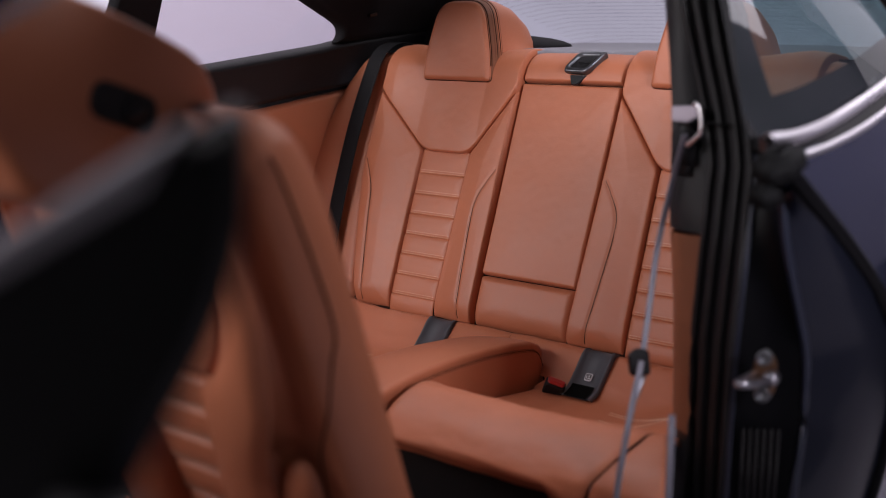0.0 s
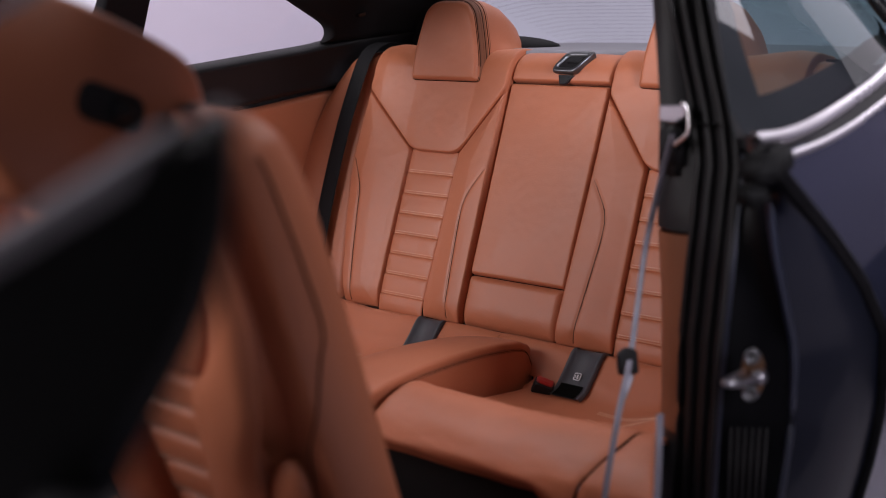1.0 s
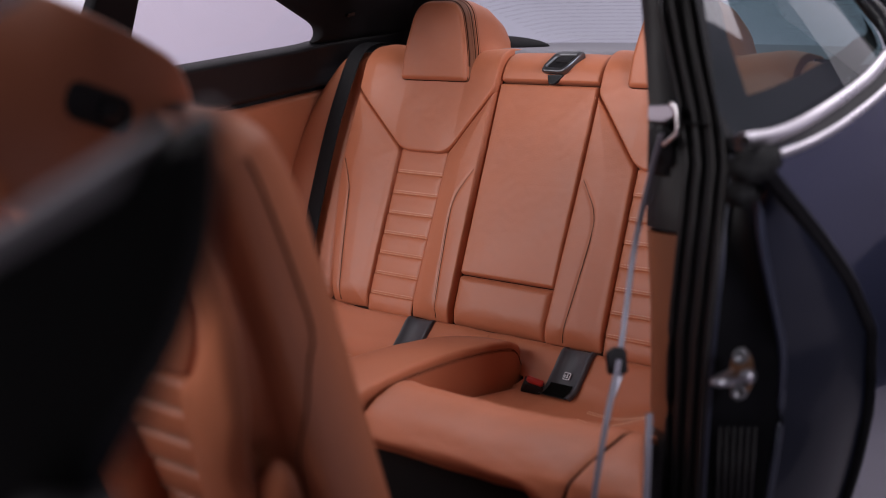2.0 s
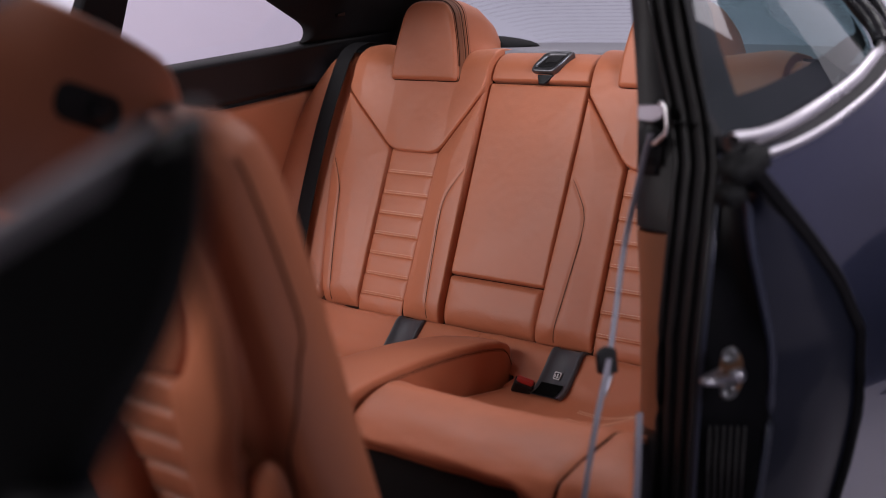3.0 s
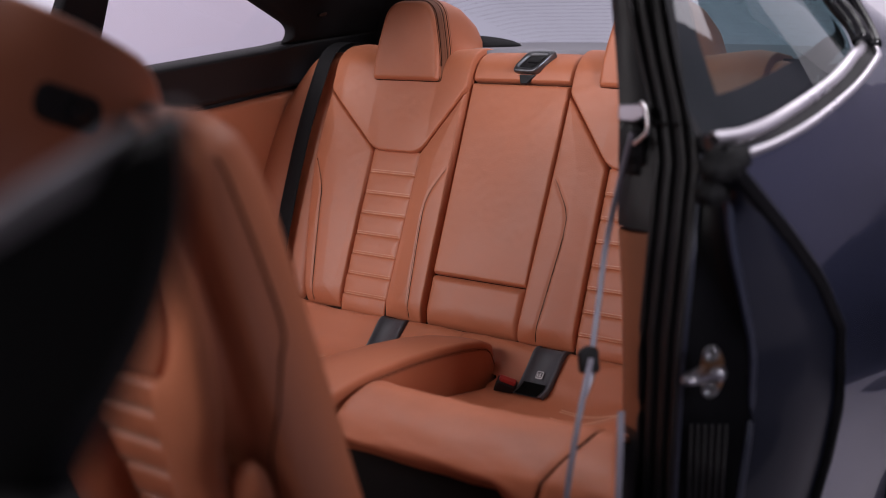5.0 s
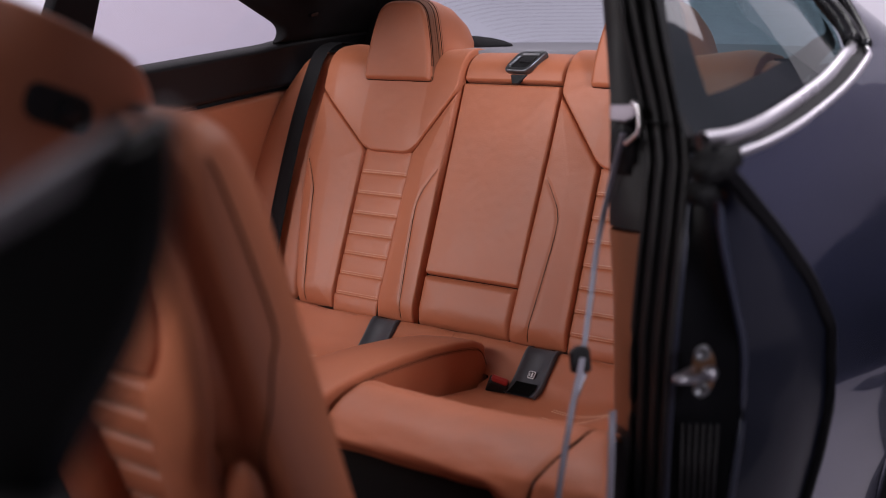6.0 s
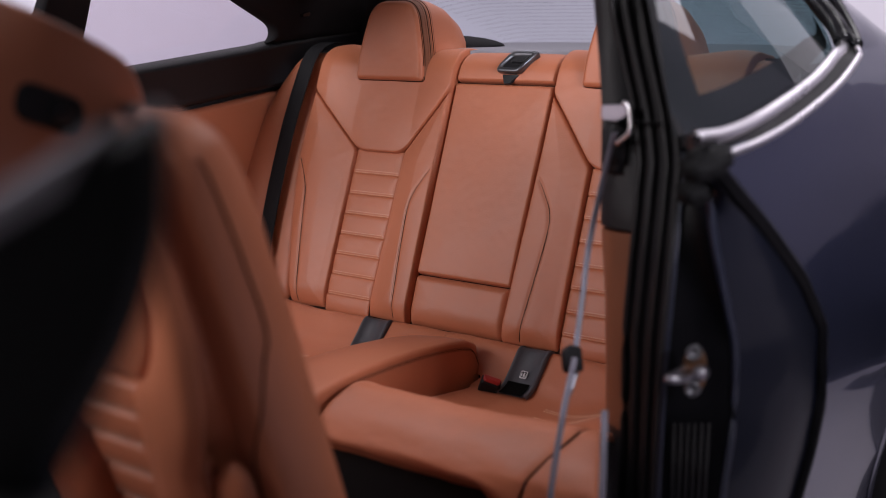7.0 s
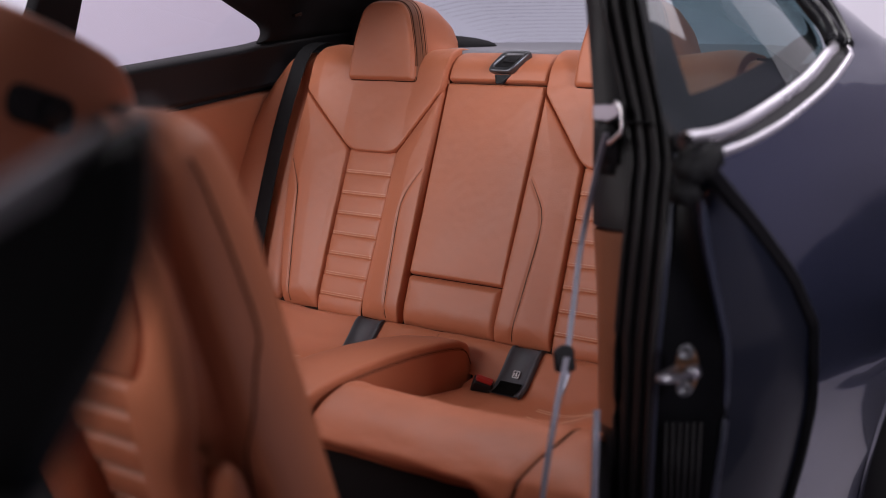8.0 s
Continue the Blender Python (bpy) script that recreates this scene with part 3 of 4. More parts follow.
def anchor_cover(side, middle):
    """The dark plastic cover of a child-seat anchor, bent over the rear edge of the cushion."""
    w = 0.038
    prof = [p for p in BACK_PROFILE if -0.006 < p[0] < 0.113]
    rows = []
    for k, (y, z) in enumerate(prof):
        rows.append([(middle + s * w, y + 0.008 - e, z + 0.006 - e) for s, e in ((-1.0, 0.006), (-0.96, 0.0), (-0.8, -0.001), (-0.76, 0.003), (0.0, 0.003), (0.76, 0.003), (0.8, -0.001), (0.96, 0.0), (1.0, 0.006))])
    cover = loft("anchor_cover", rows, ANCHOR, bench, "dark grey plastic child-seat anchor cover")
    cut = [p for p in BACK_PROFILE if 0.068 < p[0] < 0.112]
    # flat near-black strip: the slot's depth and shade are only its colour
    loft("slot_shade", [[(middle + s * w * 0.7, y + 0.0085, z + 0.0065) for s in (-1, 0, 1)] for y, z in cut], SLOT, cover, "black strip on the cover for the shaded slot")
    if side < 0:
        y, z = 0.0585, 0.4215
        d = Vector((0, 0.62, -0.78))
        up = -d
        n = Vector((0, 0.78, 0.62))
        c = Vector((middle - 0.002, y + 0.0075, z + 0.0065)) + n * 0.0015

        def tag(u, v, h):
            return np.array([c + Vector((-1, 0, 0)) * float(a) + up * float(b) + n * float(e) for a, b, e in zip(u, v, h)])
        ring = rounded([(-0.008, -0.008), (0.008, -0.008), (0.008, 0.008), (-0.008, 0.008)], 0.003)
        sign = slab("printed_symbol", ring, tag, 0.001, WHITE, cover, "small white printed symbol", bevel=0.0004)
        slab("symbol_field", ring * 0.8, lambda u, v, h: tag(u, v, h + 0.0006), 0.0008, PLASTIC, sign, bevel=0.0002)
        for bar in ([(-0.001, -0.0045), (0.0038, -0.0045), (0.005, -0.0016), (0.0004, -0.0016)], [(-0.0004, -0.0008), (0.0025, -0.0008), (0.0033, 0.004), (0.0012, 0.0045)], [(-0.0045, -0.0045), (-0.003, -0.0045), (-0.003, 0.0025), (-0.0045, 0.0025)]):
            slab("symbol_mark", rounded(bar, 0.001, 2), lambda u, v, h: tag(u, v, h + 0.0012), 0.0008, WHITE, sign, bevel=0.0002)


anchor_cover(-1, -0.231)
anchor_cover(1, 0.195)

# outer wings of the bench beside the wheel housings
for side in (1, -1):
    def wing(u, v, h, side=side):
        return on_back(side * np.asarray(u, float), v, h + 0.25 * np.clip(np.asarray(u, float) - 0.60, 0, 1))
    pillow("wing_panel", rounded([(0.50, 0.0), (0.70, 0.0), (0.73, 0.25), (0.70, 0.48), (0.645, 0.60), (0.60, 0.66), (0.556, 0.66), (0.562, 0.36)], [0.02, 0.02, 0.1, 0.1, 0.06, 0.03, 0.01, 0.1]), wing, LEATHER, bench, edge=0.02, rise=0.006, crown=0.012, step=0.009)

# ---- belts and buckles ----
far_belt = thing("seat_belt", "black webbing seat belt lying over the rear seat's outer wing", "seat belt", group="rear seat belts", at=(0.6, -0.1, 0.8))
pts = [(0.578, 0.70), (0.580, 0.645), (0.584, 0.60), (0.596, 0.50), (0.602, 0.40), (0.600, 0.25), (0.590, 0.10), (0.575, 0.0)]
pts = spline(pts, 5)
ribbon("webbing", [tuple(p) for p in on_back(pts[:, 0], pts[:, 1], np.full(len(pts), 0.034))], (1, 0, 0), 0.047, 0.0016, BELT, far_belt)
near_belt = thing("seat_belt", "black webbing seat belt, coloured grey for its sheen, hanging slack from the pillar guide", "seat belt", group="rear seat belts", at=(-0.6, 0.4, 0.7))
hang = spline([(-0.655, 0.452, 0.968), (-0.638, 0.440, 0.93), (-0.620, 0.434, 0.87), (-0.606, 0.440, 0.785), (-0.608, 0.460, 0.703), (-0.621, 0.500, 0.624), (-0.635, 0.540, 0.583), (-0.647, 0.575, 0.542), (-0.640, 0.590, 0.437), (-0.63, 0.60, 0.27)], 6)
ribbon("webbing", [tuple(p) for p in hang], (0.66, 0.75, 0), 0.008, 0.0018, BELT_SHEEN, near_belt)
ribbon("webbing", [(-0.728, 0.588, 0.585), (-0.730, 0.592, 0.52), (-0.732, 0.598, 0.42), (-0.733, 0.60, 0.24)], (0.66, 0.75, 0), 0.009, 0.0018, BELT_SHEEN, near_belt)
tongue = slab("belt_tongue", rounded([(-0.016, -0.02), (0.016, -0.022), (0.02, 0.012), (0.006, 0.022), (-0.012, 0.018)], 0.006), lambda u, v, h: np.stack([-0.621 + 0.72 * u - 0.69 * h, 0.500 + 0.69 * u + 0.72 * h, 0.622 + v], -1), 0.014, PLASTIC, near_belt, "black plastic belt tongue")
slab("tongue_plate", rounded([(-0.006, -0.050), (0.005, -0.050), (0.008, -0.016), (-0.008, -0.016)], 0.004), lambda u, v, h: np.stack([-0.628 + 0.72 * u - 0.69 * h, 0.512 - 0.6 * (v + 0.02) + 0.69 * u + 0.72 * h, 0.622 + v], -1), 0.003, STEEL, tongue, "bright steel tongue plate")
buckle = thing("belt_buckle", "black belt buckle with a red release button", "buckle", at=(-0.15, 0.1, 0.38))
FRAME = Matrix.Translation((-0.170, 0.100, 0.402)) @ Euler((radians(-24), radians(-20), radians(35))).to_matrix().to_4x4() @ Matrix.Scale(1.0, 4)


def on_frame(u, v, h):
    return np.array([FRAME @ Vector((float(a), -float(c), float(b))) for a, b, c in zip(u, v, np.asarray(h, float) + np.zeros(len(u)))])


slab("buckle_body", rounded([(-0.019, -0.03), (0.019, -0.03), (0.021, 0.026), (-0.021, 0.026)], 0.006), on_frame, 0.024, PLASTIC, buckle)
slab("release_button", rounded([(-0.017, 0.004), (0.017, 0.004), (0.018, 0.031), (-0.018, 0.031)], 0.004), lambda u, v, h: on_frame(u, v, np.asarray(h) - 0.003), 0.018, RED, buckle, "red release button")

# ---- car: shell, pillars, glass ----
car = thing("car", "dark blue metallic coupe, front door open, cognac leather inside", "car", at=(0, 0, 0))


def column(zs, xs, ys):
    """A line up the pillar: place by height."""
    def at(z):
        return np.array((np.interp(z, zs, xs), np.interp(z, zs, ys), z))
    return at


# lines up the door opening's rear edge, from the cabin outwards
LEVELS = (0.20, 0.40, 0.55, 0.67, 0.83, 0.93, 1.0, 1.08, 1.165, 1.25)
EDGE_IN = column(LEVELS, (-0.600, -0.600, -0.600, -0.600, -0.610, -0.612, -0.610, -0.600, -0.580, -0.555), (0.358, 0.361, 0.363, 0.372, 0.412, 0.418, 0.416, 0.412, 0.397, 0.375))
EDGE_TRIM = column(LEVELS, (-0.67, -0.67, -0.67, -0.67, -0.68, -0.68, -0.66, -0.64, -0.62, -0.595), (0.436, 0.434, 0.431, 0.434, 0.430, 0.417, 0.404, 0.409, 0.418, 0.40))
EDGE_SEAL = column(LEVELS, (-0.78, -0.78, -0.78, -0.78, -0.78, -0.77, -0.75, -0.72, -0.69, -0.655), (0.530, 0.527, 0.520, 0.512, 0.490, 0.456, 0.441, 0.428, 0.406, 0.385))
EDGE_JAMB = column(LEVELS, (-0.86, -0.86, -0.86, -0.86, -0.85, -0.84, -0.80, -0.75, -0.712, -0.675), (0.52, 0.485, 0.445, 0.446, 0.510, 0.520, 0.489, 0.440, 0.413, 0.39))
EDGE_SKIN = column((0.20, 0.40, 0.47, 0.55, 0.67, 0.76, 0.84, 0.90, 0.96), (-0.862, -0.895, -0.905, -0.913, -0.909, -0.900, -0.890, -0.882, -0.870), (0.315, 0.280, 0.262, 0.25, 0.252, 0.325, 0.425, 0.51, 0.588))


def between(name, a, b, z0, z1, mat, bulge=0.0, n=6, label="", rows=28, parent=None):
    out = []
    for z in np.linspace(z0, z1, rows):
        p, q = a(z), b(z)
        d = q - p
        nrm = np.array((d[1], -d[0], 0)) / max(1e-6, np.linalg.norm(d))
        nrm = nrm if nrm[1] > 0 else -nrm
        out.append([p + d * s + nrm * bulge * math.sin(math.pi * s) for s in np.linspace(0, 1, n)])
    return loft(name, out, mat, parent or car, label)


def shifted(line, dx, dy):
    return lambda z: line(z) + np.array((dx, dy, 0))


def mixed(a, b, s):
    return lambda z: a(z) * (1 - s) + b(z) * s


between("pillar_trim", EDGE_IN, EDGE_TRIM, 0.818, 1.25, PLASTIC, 0.006, label="black plastic pillar trim")
# browner leather here holds the shade on the trim in its colour
between("side_trim", EDGE_IN, EDGE_TRIM, 0.50, 0.814, BAND, 0.012, label="leather side trim by the door opening, coloured browner for shade")
between("sill_trim", EDGE_IN, EDGE_TRIM, 0.20, 0.496, PLASTIC, 0.004)
BACK_IN = shifted(EDGE_IN, -0.03, -0.35)
between("inner_side_trim", BACK_IN, EDGE_IN, 0.20, 0.814, LEATHER, label="cognac leather panel beside the rear seat")
between("inner_pillar_trim", BACK_IN, EDGE_IN, 0.818, 0.985, PLASTIC)
between("post_lining", shifted(EDGE_IN, -0.02, -0.16), EDGE_IN, 0.985, 1.25, LINING, label="black post lining behind the glass")
loft("sill_lining", [[(-0.63 - 0.2 * q, y, 0.985 + 0.06 * max(0.0, 0.30 - y) + 0.0 * q) for q in (0, 0.3, 0.7, 1.0)] for y in (0.45, 0.25, 0.05, -0.10, -0.40)], LINING, car, "black sill lining behind the glass")
between("pillar_post", EDGE_TRIM, EDGE_SEAL, 0.20, 1.25, RUBBER, 0.0, label="black rubber-lined door post")
for s, r, mat in ((0.05, 0.006, RUBBER), (0.36, 0.0075, RUBBER), (0.70, 0.006, RUBBER), (0.96, 0.005, RUBBER)):
    run = mixed(EDGE_TRIM, EDGE_SEAL, s)
    tube("door_seal", [tuple(run(z) + np.array((-0.002, 0.006, 0))) for z in np.linspace(0.20, 1.25, 30)], r, mat, car, "black rubber door seal")
between("door_jamb", EDGE_SEAL, EDGE_JAMB, 0.20, 0.955, JAMB, -0.014, label="door jamb in body paint coloured near black for shade")
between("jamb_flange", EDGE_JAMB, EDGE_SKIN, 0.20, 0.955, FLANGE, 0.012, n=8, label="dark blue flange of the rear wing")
tube("jamb_lip", [tuple(EDGE_SEAL(z) + np.array((-0.006, 0.004, 0))) for z in np.linspace(0.20, 0.945, 24)], 0.0035, LIP, car, "lip coloured lighter for the highlight along it")
tube("jamb_crease", [tuple(EDGE_JAMB(z)) for z in np.linspace(0.20, 0.945, 24)], 0.006, LIP, car, "crease coloured lighter for the highlight along it")
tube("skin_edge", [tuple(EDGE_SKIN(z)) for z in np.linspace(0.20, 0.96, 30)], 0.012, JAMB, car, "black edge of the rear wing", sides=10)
between("pillar_cover", EDGE_SEAL, EDGE_JAMB, 0.955, 1.25, PIANO, 0.006, label="gloss black outer pillar cover")
tube("glass_gasket", [tuple(EDGE_JAMB(z)) for z in np.linspace(0.97, 1.25, 16)], 0.005, PLASTIC, car)
# the rubber corner block under the window
bm = bmesh.new()
bmesh.ops.create_cube(bm, size=1)
bmesh.ops.bevel(bm, geom=bm.edges[:], offset=0.2, segments=3, affect="EDGES")
for v in bm.verts:
    v.co = Vector((-0.864, 0.572, 0.949)) + Matrix.Rotation(radians(-18), 3, "X") @ Vector((v.co.x * 0.054, v.co.y * 0.080, v.co.z * 0.036))
part("corner_block", bm, MATT, car, "black rubber corner block", smooth=True)
bm = bmesh.new()
bmesh.ops.create_cube(bm, size=1)
bmesh.ops.bevel(bm, geom=bm.edges[:], offset=0.18, segments=3, affect="EDGES")
for v in bm.verts:
    v.co = Vector((-0.835, 0.545, 0.905)) + Matrix.Rotation(radians(-12), 3, "X") @ Vector((v.co.x * 0.04, v.co.y * 0.045, v.co.z * 0.032))
part("corner_bracket", bm, MATT, car, "grey-black bracket under the corner block", smooth=True)
# vent grille low in the jamb
for k in range(6):
    x = -0.800 - 0.008 * k
    tube("vent_slat", [(x, 0.512 - 0.004 * k, 0.38), (x, 0.512 - 0.006 * k, 0.56)], 0.0025, RUBBER, car)

# door striker


def on_jamb(u, v, h):
    u, v, h = (np.asarray(a, float) + np.zeros(np.shape(u)) for a in (u, v, h))
    return np.stack([-0.836 - 0.80 * u - 0.08 * h, 0.522 - 0.45 * u + 0.99 * h, 0.650 + v], -1)


plate = slab("striker_plate", rounded([(-0.016, -0.022), (0.0, -0.042), (0.016, -0.022), (0.018, 0.0), (0.016, 0.022), (0.0, 0.042), (-0.016, 0.022), (-0.018, 0.0)], 0.014), lambda u, v, h: on_jamb(u, v, h + 0.008), 0.007, BRASS, car, "copper-toned striker plate", bevel=0.002)
for v in (-0.026, 0.026):
    around = np.linspace(0, 2 * math.pi, 18, endpoint=False)
    loft("bolt", [on_jamb(r * np.cos(around), v + r * np.sin(around), np.full(18, h)) for r, h in ((0.0115, 0.006), (0.0115, 0.0135), (0.0095, 0.0155), (0.0070, 0.0150), (0.0062, 0.0095), (0.0005, 0.0090))], SATIN, plate, "recessed bolt head", closed=True)
loop = spline([(0.010, -0.004, 0.008), (0.010, 0.0, 0.045), (0.006, 0.003, 0.072), (-0.004, 0.004, 0.080), (-0.012, 0.004, 0.070), (-0.014, 0.002, 0.008)], 5)
tube("striker_loop", [tuple(on_jamb(np.array([a]), np.array([b]), np.array([c]))[0]) for a, b, c in loop], 0.0055, STEEL, plate, "bright steel striker loop", sides=10)
tube("striker_pin", [tuple(on_jamb(np.array([0.012]), np.array([-0.002]), np.array([c]))[0]) for c in (0.006, 0.012, 0.018, 0.022)], 0.011, STEEL, plate, sides=14)

# ---- outer skin of the rear wing ----


def wing_x(y, z):
    """Half breadth of the body by length and height: a shoulder, a soft waist and a flare over the wheel."""
    shoulder = np.interp(z, (0.20, 0.35, 0.50, 0.57, 0.66, 0.80, 0.90, 0.97, 1.02, 1.10), (0.862, 0.888, 0.909, 0.914, 0.910, 0.895, 0.882, 0.868, 0.845, 0.79))
    flare = 0.038 * math.exp(-((y + 0.45) / 0.40) ** 2) * math.exp(-((z - 0.62) / 0.17) ** 2)
    taper = 0.10 * max(0.0, -(y + 0.25)) ** 1.5
    return -(shoulder + flare - taper)


BELT_LINE = spline([(0.60, 0.955), (0.526, 0.962), (0.40, 0.976), (0.279, 0.995), (0.12, 1.03), (0.0, 1.062), (-0.06, 1.078), (-0.3, 1.085), (-0.7, 1.07), (-1.25, 1.02)], 6)
WHEEL_Y, WHEEL_Z, ARCH = -0.52, 0.335, 0.375


def wing_row(s, n=44):
    """One line down the skin: s runs from the door edge (0) to the tail (1)."""
    row = []
    for k in range(n):
        z = 0.20 + (0.955 - 0.20) * k / (n - 1)
        y0 = EDGE_SKIN(z)[1]
        y = y0 + (-1.25 - y0) * s
        top = np.interp(y, BELT_LINE[::-1, 0], BELT_LINE[::-1, 1])
        z = 0.20 + (top - 0.20) * k / (n - 1)
        row.append((wing_x(y, z), y, z))
    return row


rows = [wing_row(s) for s in np.linspace(0, 1, 70) ** 1.3]
verts = [p for r in rows for p in r]
faces = []
n = 44
for i in range(len(rows) - 1):
    for j in range(n - 1):
        q = (i * n + j, i * n + j + 1, (i + 1) * n + j + 1, (i + 1) * n + j)
        if all(math.hypot(verts[k][1] - WHEEL_Y, verts[k][2] - WHEEL_Z) > ARCH - 0.01 for k in q):
            faces.append(q)
for sgn, name in ((1, "rear_wing"), (-1, "rear_wing")):
    mesh_part(name, [(x * sgn, y - (0.22 if sgn < 0 else 0), z) for x, y, z in verts], faces, PAINT, car, "glossy dark blue metallic rear wing")
for sgn in (1, -1):
    lip = []
    for a in np.linspace(radians(-20), radians(200), 44):
        y, z = WHEEL_Y + ARCH * math.cos(a), WHEEL_Z + ARCH * math.sin(a)
        lip.append([(sgn * (wing_x(y, z) + d), WHEEL_Y + (ARCH + e) * math.cos(a), WHEEL_Z + (ARCH + e) * math.sin(a)) for d, e in ((-0.001, 0.03), (-0.003, 0.008), (-0.002, 0.0), (0.012, -0.006), (0.16, -0.006))])
    loft("wheel_arch", lip, PAINT, car)

# wheels
for sx in (-0.80, 0.80):
    wheel = mesh_part("wheel", *(lambda r: ([p for q in r for p in q], [(i * 40 + j, i * 40 + (j + 1) % 40, (i + 1) * 40 + (j + 1) % 40, (i + 1) * 40 + j) for i in range(len(r) - 1) for j in range(40)]))(
        [[(sx + (w if sx < 0 else -w), WHEEL_Y + rr * math.cos(a), WHEEL_Z + rr * math.sin(a)) for a in np.linspace(0, 2 * math.pi, 40, endpoint=False)] for w, rr in ((0.11, 0.24), (0.12, 0.31), (0.10, 0.33), (-0.07, 0.335), (-0.10, 0.325), (-0.115, 0.30), (-0.115, 0.26), (-0.105, 0.245))]), TYRE, car, "black road tyre")
    s = -1 if sx < 0 else 1
    loft("rim", [[(sx + s * w, WHEEL_Y + rr * math.cos(a), WHEEL_Z + rr * math.sin(a)) for a in np.linspace(0, 2 * math.pi, 40, endpoint=False)] for w, rr in ((0.10, 0.246), (0.105, 0.236), (0.07, 0.225), (0.03, 0.20), (0.05, 0.06), (0.07, 0.03))], STEEL, wheel, "grey alloy rim", closed=True)

# window line: two bright strips with a black channel between, then glass
SILL_IN = spline([(-0.858, 0.592, 0.982), (-0.862, 0.50, 0.984), (-0.852, 0.356, 1.000), (-0.838, 0.15, 1.040), (-0.822, 0.02, 1.076), (-0.808, -0.052, 1.091), (-0.784, -0.072, 1.125), (-0.745, -0.075, 1.168), (-0.70, -0.085, 1.22)], 8)
SILL_OUT = spline([(-0.874, 0.526, 0.957), (-0.876, 0.42, 0.968), (-0.870, 0.279, 0.990), (-0.858, 0.10, 1.030), (-0.842, -0.03, 1.070), (-0.828, -0.068, 1.084), (-0.80, -0.10, 1.12), (-0.765, -0.115, 1.165), (-0.715, -0.125, 1.225)], 8)
for line, w in ((SILL_IN, 0.018), (SILL_OUT, 0.011)):
    cut = line[:int(len(line) * 0.66)]
    rows = []
    for i, p in enumerate(cut):
        d = cut[min(i + 1, len(cut) - 1)] - cut[max(i - 1, 0)]
        d /= np.linalg.norm(d)
        out = np.array((-0.74, 0.06, 0.67))
        up = np.cross(out, d)
        up /= np.linalg.norm(up)
        rows.append([p + up * w * a + out * w * 0.45 * b for a, b in ((-0.5, -0.8), (-0.49, 0.2), (-0.42, 0.52), (-0.2, 0.66), (0, 0.70), (0.2, 0.66), (0.42, 0.52), (0.49, 0.2), (0.5, -0.8))])
    loft("chrome_strip", rows, CHROME, car, "bright satin chrome window strip")
for line, w in ((SILL_IN, 0.028), (SILL_OUT, 0.018)):
    tube("window_frame", [tuple(p) for p in line[int(len(line) * 0.65):]], w * 0.6, PIANO, car, "gloss black upper window frame", sides=10)
channel = [[tuple(a * (1 - s) + b * s - np.array((-0.004, 0, 0.002))) for s in np.linspace(0, 1, 4)] for a, b in zip(SILL_IN, SILL_OUT)]
loft("window_channel", channel, RUBBER, car, "black channel between the chrome strips")
top_edge = spline([(-0.682, 0.395, 1.235), (-0.655, 0.25, 1.272), (-0.65, 0.05, 1.275), (-0.67, -0.06, 1.255), (-0.70, -0.085, 1.222)], 16)


def rear_drop(y):
    """How far the rear window bends down at its sides."""
    return float(np.interp(y, (-1.1, -0.8, -0.5, -0.2), (0.15, 0.13, 0.075, 0.03)))


